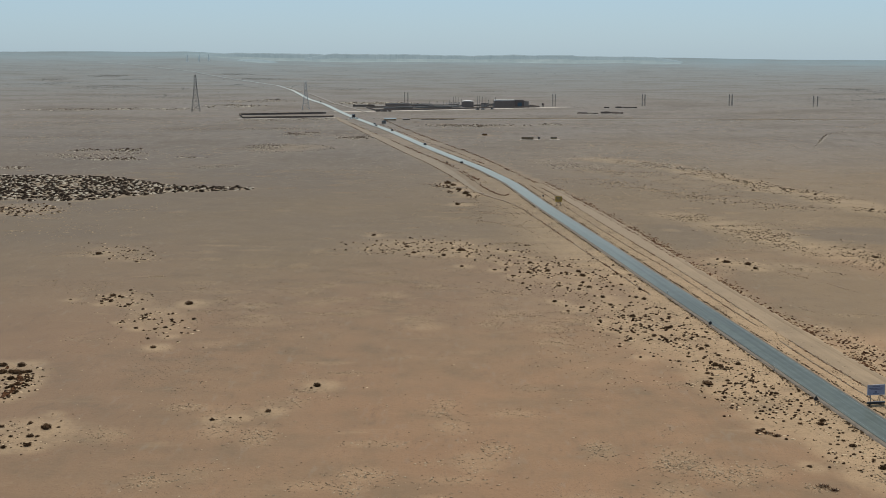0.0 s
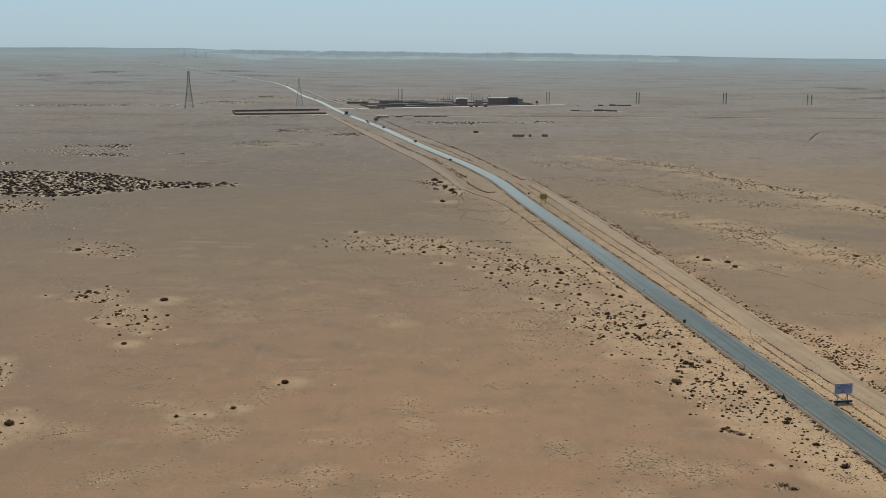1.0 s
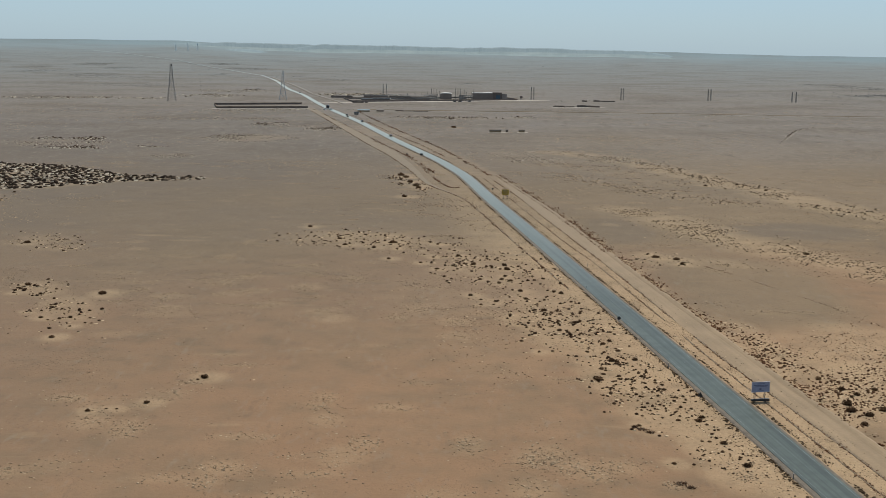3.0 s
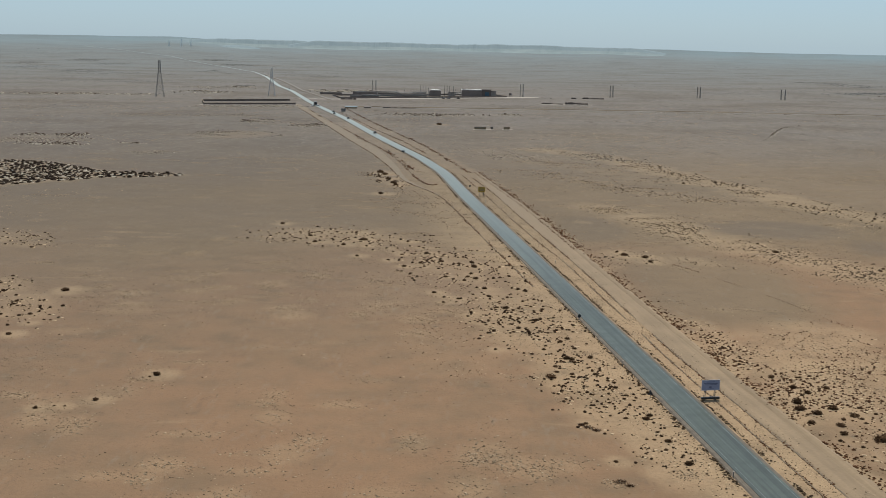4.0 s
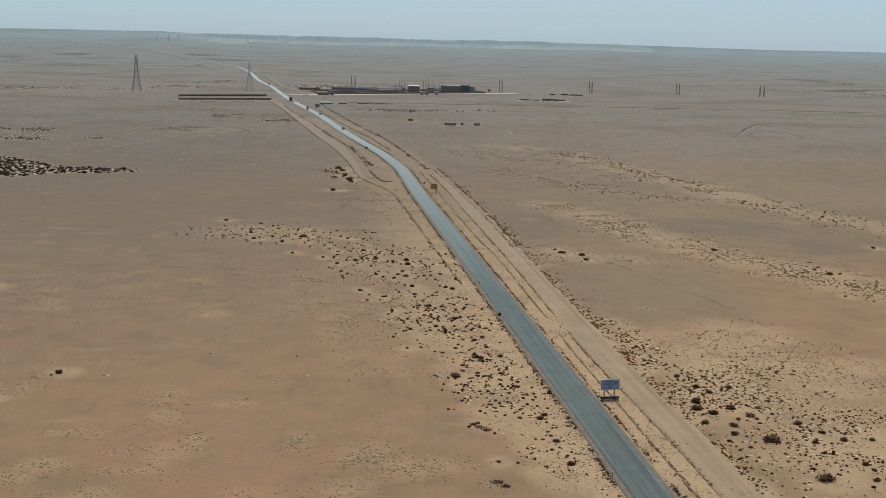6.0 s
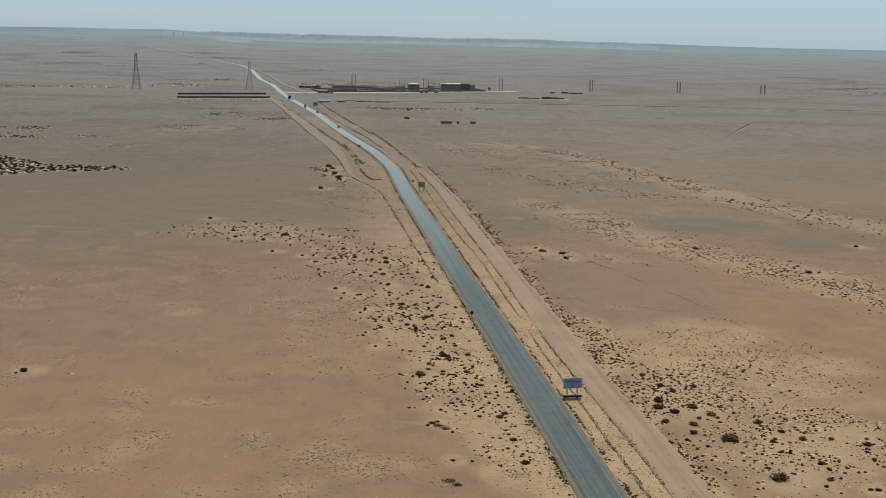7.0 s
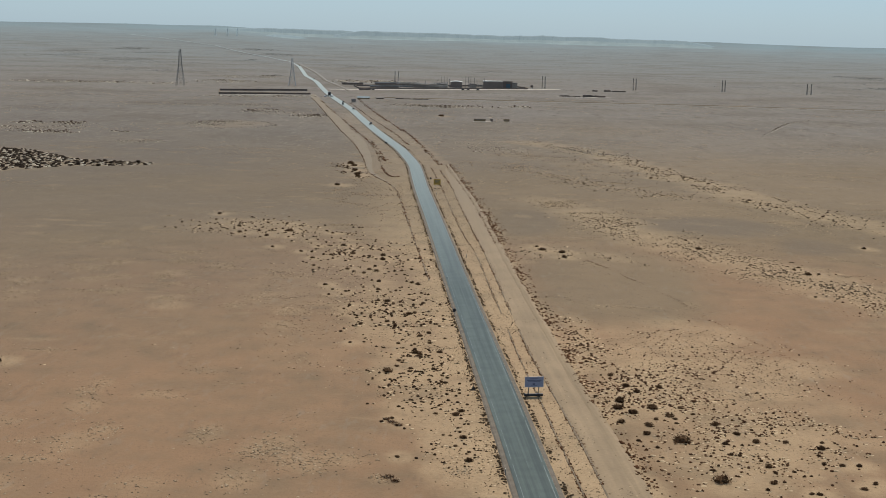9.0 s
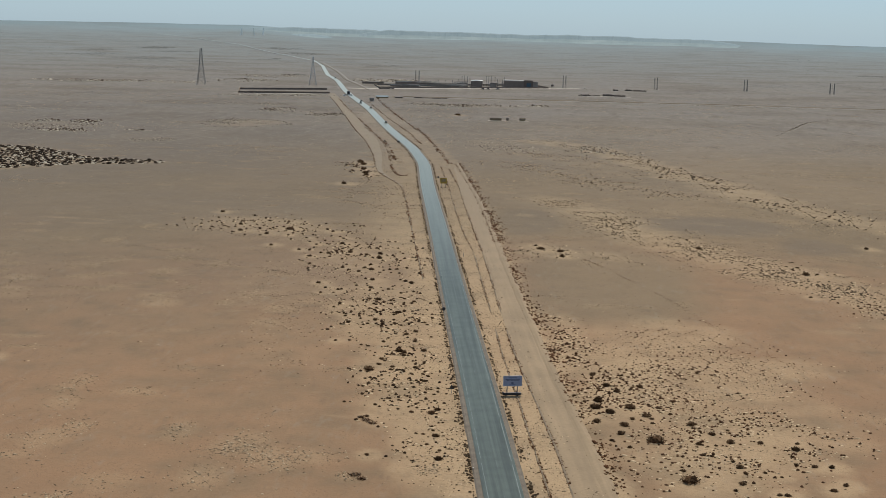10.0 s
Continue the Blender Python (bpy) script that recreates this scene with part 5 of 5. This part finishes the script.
for x, y, h in ((67.4, 247.6, 0.9), (74.6, 182.1, 0.7), (64.6, 366, 0.9), (49.2, 508, 0.9), (60.2, 331, 0.75), (50.4, 420, 0.75)):
    marker_post(x, y, h)


# ---- pylons ----
def pylon(x, y, h, foot, head, arms, turn, label, metal=STEEL):
    t = empty("electricity_pylon", x, y, float(far_lift(x, y)), turn, label, "pylon", "pylons across the plain")
    levels = [0, 0.2, 0.37, 0.52, 0.65, 0.76, 0.86, 0.94, 1.0]

    def corner(u, i):
        w = (foot * (1 - u / 0.65) + head * 1.5 * u / 0.65) if u < 0.65 else head * (1.5 - 0.5 * (u - 0.65) / 0.35)
        return ((w / 2) * (1 if i in (0, 3) else -1), (w / 2) * (1 if i < 2 else -1), h * u)

    for i in range(4):
        bm = bmesh.new()
        for a, c in zip(levels, levels[1:]):
            add_beam(bm, corner(a, i), corner(c, i), 0.36)
        part("leg", bm, metal, t)
    bm = bmesh.new()
    for a, c in zip(levels, levels[1:]):
        for i in range(4):
            j = (i + 1) % 4
            add_beam(bm, corner(a, i), corner(c, j), 0.2), add_beam(bm, corner(a, j), corner(c, i), 0.2), add_beam(bm, corner(c, i), corner(c, j), 0.22)
    part("bracing", bm, metal, t)
    for u, length in arms:
        bm = bmesh.new()
        for s in (-1, 1):
            for i in (0, 1):
                add_beam(bm, (head / 2 * (1 - 2 * i), 0, h * u), (0, s * length, h * u + 0.3), 0.22)
            add_beam(bm, (0, 0, h * u + 1.6), (0, s * length, h * u + 0.3), 0.18)
        part("crossarm", bm, metal, t)
    return t


pylon(-277, 1398, 40, 9.0, 2.0, ((0.72, 4.5), (0.84, 5.5), (0.96, 4.0)), 4, "tall grey lattice electricity pylon on the plain")
pylon(-163, 1468, 32, 8.0, 1.6, ((0.72, 4.0), (0.84, 5.0), (0.96, 3.6)), 4, "tall lattice electricity pylon by the road, paled for haze", HAZED_STEEL)
for x, y, h in ((-879, 4304, 23), (-852, 4374, 26), (-830, 4432, 26)):
    pylon(x, y, h, 6.0, 1.6, ((0.8, 4.0), (0.95, 3.0)), 0, "lattice pylon near the horizon, paled for haze", FAR_HAZED_STEEL)


def mast(parent, x, y, h):
    bm = bmesh.new()
    w, top = 1.1, 0.6
    steps = max(5, int(h / 2))
    for i in range(steps):
        a, c = i / steps, (i + 1) / steps
        wa, wc = (w * (1 - a) + top * a) / 2, (w * (1 - c) + top * c) / 2
        for sx, sy in ((1, 1), (1, -1), (-1, -1), (-1, 1)):
            add_beam(bm, (x + sx * wa, y + sy * wa, h * a), (x + sx * wc, y + sy * wc, h * c), 0.26 if a < 0.45 else 0.36)
        add_beam(bm, (x - wa, y - wa, h * a), (x + wc, y - wc, h * c), 0.14), add_beam(bm, (x + wa, y + wa, h * a), (x - wc, y + wc, h * c), 0.14)
    part("mast", bm, STEEL, parent)


def twin_mast(x, y, h, gap):
    t = empty("twin_mast", x, y, 0, 0, "pair of slim lattice masts on the plain", "power mast", "twin masts")
    mast(t, -gap / 2, 0, h), mast(t, gap / 2, 0, h)
    part("crossbeam", beam((-gap / 2, 0, h * 0.55), (gap / 2, 0, h * 0.55), 0.22), STEEL, t)


for x, y, h, gap in ((132, 1550, 15, 3.2), (244, 1565, 14.5, 3.2), (356, 1585, 14, 3.4), (455, 1560, 13, 5.0), (-50, 1580, 16, 4.2)):
    twin_mast(x, y, h, gap)


# ---- walled enclosure ----
def wall_run(parent, p, q, h, thick, mat, name="wall"):
    length, turn = math.hypot(q[0] - p[0], q[1] - p[1]), math.degrees(math.atan2(q[1] - p[1], q[0] - p[0]))
    cx, cy = (p[0] + q[0]) / 2, (p[1] + q[1]) / 2
    ob = part(name, box(cx, cy, h / 2 - 0.1, length, thick, h + 0.2, turn, 0.03), mat, parent)
    return ob, length, turn


def enclosure():
    t = empty("walled_enclosure", 0, 0, 0, 0, "long low walled enclosure of dark blocks on the plain", "enclosure")
    nl, nr, fr, fl = (-200.5, 1246), (-114, 1274), (-129, 1353), (-215, 1315)
    for p, q in ((nl, nr), (nl, fl), (fl, fr)):
        ob, length, turn = wall_run(t, p, q, 1.8, 0.5, WALL_DARK)
        coping = box((p[0] + q[0]) / 2, (p[1] + q[1]) / 2, 1.86, length + 0.3, 0.62, 0.12, turn)
        part("coping", coping, WALL_TAN, ob)
        n = int(length / 12)
        for i in range(n + 1):
            u = i / n
            part("pier", box(p[0] + (q[0] - p[0]) * u, p[1] + (q[1] - p[1]) * u, 1.0, 0.8, 0.8, 2.1, turn), WALL_DARK, ob)


enclosure()
pad = ribbon("enclosure_apron", resample([(-204, 1240), (-112, 1269)], 8, 0), [(-2.5, 0.04), (0, 0.08), (2.5, 0.04)], PALE, 0.05, 0.3)
tagged(pad, "pale spoil strip before the enclosure wall", "gravel strip", kind="structure")


# ---- works ----
def compound_wall():
    t = empty("compound_wall", 0, 0, 0, 0, "dark perimeter wall round the works", "wall")
    pts = [(-80, 1424), (-20, 1452), (40, 1484), (112, 1521), (96, 1590), (-95, 1500), (-80, 1424)]
    for p, q in zip(pts, pts[1:]):
        ob, length, turn = wall_run(t, p, q, 1.6, 0.4, WALL_BROWN)
        part("coping", box((p[0] + q[0]) / 2, (p[1] + q[1]) / 2, 1.66, length, 0.52, 0.12, turn), WALL_TAN, ob)
        n = max(2, int(length / 10))
        for i in range(n):
            u = (i + 0.5) / n
            part("pier", box(p[0] + (q[0] - p[0]) * u, p[1] + (q[1] - p[1]) * u, 0.85, 0.6, 0.6, 1.9, turn), WALL_DARK, ob)


compound_wall()


def hall(name, x, y, w, d, h, label, wall, roof, arched=False, windows=0, door=None, category="building"):
    """A building with walls, a roof with eaves and a recessed row of windows along its front."""
    t = empty(name, x, y, 0, 0, label, category, "buildings of the works")
    part("wall", box(0, 0, h / 2 - 0.1, w, d, h + 0.2, 0, 0.04), wall, t)
    if arched:
        bm = bmesh.new()
        n = 10
        rows = [[bm.verts.new((-w / 2 - 0.3 + (w + 0.6) * i / n, s * (d / 2 + 0.4), h + 0.02 + 0.05 * w * math.sin(math.pi * i / n))) for i in range(n + 1)] for s in (-1, 1)]
        for i in range(n):
            bm.faces.new((rows[0][i], rows[0][i + 1], rows[1][i + 1], rows[1][i]))
        for row in rows:
            bm.faces.new(row)
        part("roof", bm, roof, t)
    elif category == "shed":
        bm = bmesh.new()
        ends = [[bm.verts.new((sx * (w / 2 + 0.3), sy, z)) for sy, z in ((-d / 2 - 0.4, h - 0.1), (0, h + 1.1), (d / 2 + 0.4, h - 0.1))] for sx in (-1, 1)]
        for a, c in ((0, 1), (1, 2), (2, 0)):
            bm.faces.new((ends[0][a], ends[1][a], ends[1][c], ends[0][c]))
        bm.faces.new(ends[0]), bm.faces.new(ends[1][::-1])
        part("roof", bm, roof, t)
    else:
        part("roof", box(0, 0, h + 0.22, w + 0.6, d + 0.6, 0.4, 0, 0.05), roof, t)
        part("parapet", box(0, -d / 2 - 0.1, h + 0.7, w + 0.4, 0.25, 0.55), wall, t)
    for i in range(windows):
        wx = -w / 2 + w * (i + 0.5) / windows
        win = part("window", box(wx, -d / 2 - 0.02, h * 0.62, w / windows * 0.5, 0.1, h * 0.22), GLASS, t)
        part("sill", box(wx, -d / 2 - 0.1, h * 0.5, w / windows * 0.56, 0.3, 0.12), CONCRETE, win)
    if door:
        dx, dw, dh = door
        part("door", box(dx, -d / 2 - 0.06, dh / 2, dw, 0.15, dh), BLUE_DOOR, t, "tall blue steel door")
    return t


hall("pump_hall", 26, 1532, 13.8, 14, 6.9, "brown industrial hall with a pale low-arched roof", WALL_BROWN, ROOF_PALE, arched=True)
hall("main_hall", 70.5, 1540, 24, 26, 7.6, "long brown industrial hall with a pale flat roof", WALL_BROWN, ROOF_PALE)
hall("office_block", 88, 1532, 11, 16, 8.0, "dark block with a tall blue door beside the hall", WALL_DARK, ROOF_DARK, door=(0.5, 5.0, 5.6))
hall("annexe", 96.5, 1533, 6, 12, 6.2, "plain grey annexe beside the dark block", WALL_GREY, ROOF_DARK)
hall("low_store", -14, 1505, 42, 9, 2.9, "long low dark store behind the works wall", WALL_BROWN, ROOF_DARK)
hall("low_store", -56, 1478, 34, 8, 1.7, "long low dark store behind the works wall", WALL_BROWN, ROOF_PALE)
hall("annexe", 46, 1530, 8, 10, 4.2, "small grey annexe between the halls", WALL_GREY, ROOF_DARK)
hall("annexe", -100, 1535, 26, 7, 1.6, "low brown outbuilding beside the works", WALL_BROWN, ROOF_DARK)
hall("annexe", -60, 1560, 30, 7, 2.4, "low pale-roofed outbuilding beside the works", WALL_BROWN, ROOF_PALE)
hall("low_store", -30, 1530, 26, 6, 2.6, "long low dark store behind the works wall", WALL_DARK, ROOF_DARK)
hall("annexe", 9, 1520, 12, 6, 4.0, "low grey annexe among the steel poles", WALL_GREY, ROOF_DARK)


def vent_pole(x, y, h):
    t = empty("vent_pole", x, y, 0, 0, "slim dark steel pole at the works", "pole", "poles at the works")
    part("shaft", beam((0, 0, -0.2), (0, 0, h), 0.55, 0.4, 8), STEEL, t)
    part("head", beam((-0.6, 0, h - 0.8), (0.6, 0, h - 0.8), 0.45), STEEL, t)


for x, h in ((8.5, 12.5), (11.5, 13.0), (15.0, 12.0), (37.5, 13.0), (40.5, 13.0), (43.5, 12.6), (48.0, 12.0), (59.5, 12.0), (57.0, 9.0), (4.0, 9.0), (-3.0, 7.0), (-11.0, 7.5), (-20.0, 7.0), (18.0, 10.0), (51.0, 9.0)):
    vent_pole(x, 1524 + 0.1 * x, h)


def gantry(x, y, w, h):
    t = empty("pipe_gantry", x, y, 0, 0, "steel pipe gantry behind the works wall", "gantry", "gantries at the works")
    n = max(5, int(w / 3.5))
    for i in range(n + 1):
        part("post", beam((-w / 2 + w * i / n, 0, -0.1), (-w / 2 + w * i / n, 0, h), 0.4), STEEL, t)
    for z in (h * 0.7, h):
        part("pipe", beam((-w / 2 - 0.5, 0, z), (w / 2 + 0.5, 0, z), 0.6, sides=8), STEEL, t)


gantry(-5, 1488, 34, 5.0), gantry(-30, 1500, 26, 5.6), gantry(8, 1516, 16, 6.4), gantry(2, 1478, 30, 3.8), gantry(-40, 1466, 36, 3.0), gantry(52, 1522, 12, 5.0)


def tank(x, y, r, h):
    t = empty("water_tank", x, y, 0, 0, "dark raised tank by the corner of the works", "tank")
    bm = bmesh.new()
    bmesh.ops.create_cone(bm, cap_ends=True, segments=18, radius1=r, radius2=r, depth=h)
    bmesh.ops.translate(bm, verts=bm.verts, vec=(0, 0, 2.2 + h / 2))
    part("drum", bm, WALL_DARK, t)
    for i in range(4):
        a = math.pi * (i + 0.5) / 2
        part("leg", beam((r * 0.8 * math.cos(a), r * 0.8 * math.sin(a), -0.1), (r * 0.6 * math.cos(a), r * 0.6 * math.sin(a), 2.3), 0.25), STEEL, t)


tank(117, 1530, 1.6, 2.4)
hall("roadside_shed", -54, 1219, 11.5, 5, 1.4, "long shed with a teal roof near the road junction", WALL_TAN, TEAL, category="shed")
hall("roadside_shed", -38.5, 1226, 7.0, 4.5, 1.2, "small dark shed near the road junction", WALL_DARK, ROOF_DARK, category="shed")
hall("guard_booth", -57, 1160, 3.8, 3.2, 2.0, "small grey booth beside the road junction", WALL_GREY, TEAL, windows=2, category="booth")
hall("block_hut", 61.5, 948, 8.6, 4, 1.1, "low tan block hut alone on the plain", WALL_TAN, ROOF_DARK, category="hut")
hall("block_hut", 70.3, 950, 1.6, 2, 0.9, "small dark hut beside the block hut", WALL_DARK, ROOF_DARK, category="hut")
hall("block_hut", 81.5, 951, 4.2, 4, 1.1, "low tan block hut alone on the plain", WALL_TAN, ROOF_DARK, category="hut")
for x0, x1, y0 in ((56, 71, 945), (78, 86, 947)):
    tagged(ribbon("hut_apron", [(x0, y0), ((x0 + x1) / 2, y0 + 0.2), (x1, y0)], [(-1.6, 0.05), (1.6, 0.05)], PALE, 0.05), "pale trodden sand before the huts", "sand strip", kind="structure")


def ruin(x, y, runs, label):
    """Broken lengths of low dark wall, each with a ragged top."""
    t = empty("ruined_walls", x, y, 0, 0, label, "ruin")
    g = np.random.default_rng(abs(int(x)))
    for dx, dy, w, h in runs:
        bm = bmesh.new()
        n = max(3, int(w / 1.5))
        for i in range(n):
            add_box(bm, dx + (i + 0.5) * w / n, dy + g.uniform(-0.3, 0.3), h / 2 - 0.1, w / n + 0.1, g.uniform(1.2, 2.2), h * g.uniform(0.55, 1.1) + 0.2, g.uniform(-8, 8))
        part("wall_stub", bm, WALL_DARK, t)


ruin(141, 1362, ((0, 0, 13, 1.4), (3, 14, 9, 1.2), (14, 1, 9, 1.0), (26, 4, 10, 2.4), (30, 12, 14, 1.6), (38, 0, 12, 1.8)), "low dark ruined walls on pale sand")
ruin(-24, 1233, ((0, 0, 8, 1.0), (9, 1, 6, 0.7), (17, 0, 9, 0.9), (27, 2, 5, 0.6)), "low dark broken walls near the road junction")
ruin(-78, 1404, ((0, 0, 5, 1.8), (5.5, 1, 7, 1.2), (14, 0, 3, 1.6)), "dark scrap and rubble before the works corner")
ruin(188, 1506, ((0, 0, 6, 1.6), (14, 4, 8, 1.8), (23, 0, 16, 1.4)), "low dark broken walls far across the plain")
for x0, x1, y0 in ((140, 166, 1356), (166, 196, 1357)):
    tagged(ribbon("ruin_apron", [(x0, y0), ((x0 + x1) / 2, y0 + 1.0), (x1, y0)], [(-2.5, 0.05), (2.5, 0.05)], PALE, 0.05), "pale spoil before the ruined walls", "sand strip", kind="structure")


# ---- vehicles ----
def wheel(parent, x, y, r, w):
    bm = bmesh.new()
    bmesh.ops.create_cone(bm, cap_ends=True, segments=14, radius1=r, radius2=r, depth=w)
    bmesh.ops.transform(bm, matrix=pose(x, y, r, 0, 90, 0), verts=bm.verts)
    tyre = part("wheel", bm, RUBBER, parent)
    bm = bmesh.new()
    bmesh.ops.create_cone(bm, cap_ends=True, segments=10, radius1=r * 0.55, radius2=r * 0.55, depth=w + 0.02)
    bmesh.ops.transform(bm, matrix=pose(x, y, r, 0, 90, 0), verts=bm.verts)
    part("rim", bm, STEEL, tyre)


def road_spot(y, off):
    turn = math.degrees(math.atan2(float(road_x(y + 5) - road_x(y - 5)), 10.0))
    return float(road_x(y)) + off - 0.45, y, 0.33, -turn


def car(y, off, paint, label, rest=None):
    x, yy, z, turn = rest or road_spot(y, off)
    t = empty("parked_car", x, yy, z, turn, label, "car", "cars on the road")
    part("body", box(0, 0, 0.68, 1.8, 4.4, 0.72, 0, 0.14), paint, t)
    bm = box(0, -0.2, 1.28, 1.6, 2.4, 0.62, 0, 0.16)
    part("cabin", bm, GLASS, t)
    part("roof", box(0, -0.2, 1.6, 1.4, 1.9, 0.07, 0, 0.02), paint, t)
    for sx in (-0.82, 0.82):
        for sy in (-1.35, 1.4):
            wheel(t, sx, sy, 0.33, 0.24)
    for sx in (-0.62, 0.62):
        part("tail_light", box(sx, -2.2, 0.8, 0.35, 0.06, 0.16), YELLOW, t)
    t.scale = (0.92, 0.95, 0.86)


def truck(y, off):
    x, yy, z, turn = road_spot(y, off)
    t = empty("lorry", x, yy, z, turn, "dark covered lorry standing on the road edge", "lorry")
    part("cab", box(0, 4.0, 1.75, 2.4, 2.0, 2.5, 0, 0.12), WHITE, t, "white cab")
    part("cargo_box", box(0, -1.0, 2.2, 2.5, 7.4, 2.9, 0, 0.06), CAR_DARK, t, "dark cargo cover")
    part("chassis", box(0, 0, 0.75, 1.1, 10, 0.3), STEEL, t)
    part("windscreen", box(0, 5.02, 2.2, 2.1, 0.06, 0.9), GLASS, t)
    for sx in (-1.0, 1.0):
        for sy in (-3.6, -2.4, 3.7):
            wheel(t, sx, sy, 0.5, 0.35)


truck(1258, -1.8)
car(1246, 0, WHITE, "white car parked beside the road", (-88.0, 1243, 0.1, 60))
car(1240, 0, WHITE, "white car parked beside the road", (-93.5, 1240, 0.1, 30))
for y, off in ((885, 1.6), (1048, 1.6), (1113, -1.6), (1143, 1.6), (1660, 1.7), (2257, 1.7)):
    car(y, off, CAR_DARK, "dark car on the far road")
car(0, 0, CAR_DARK, "dark car parked before the works wall", (36, 1452, 0.05, 80))
car(0, 0, CAR_DARK, "dark car parked before the works wall", (42, 1454, 0.05, 85))
car(0, 0, CAR_DARK, "dark car parked before the works wall", (53, 1460, 0.05, 70))
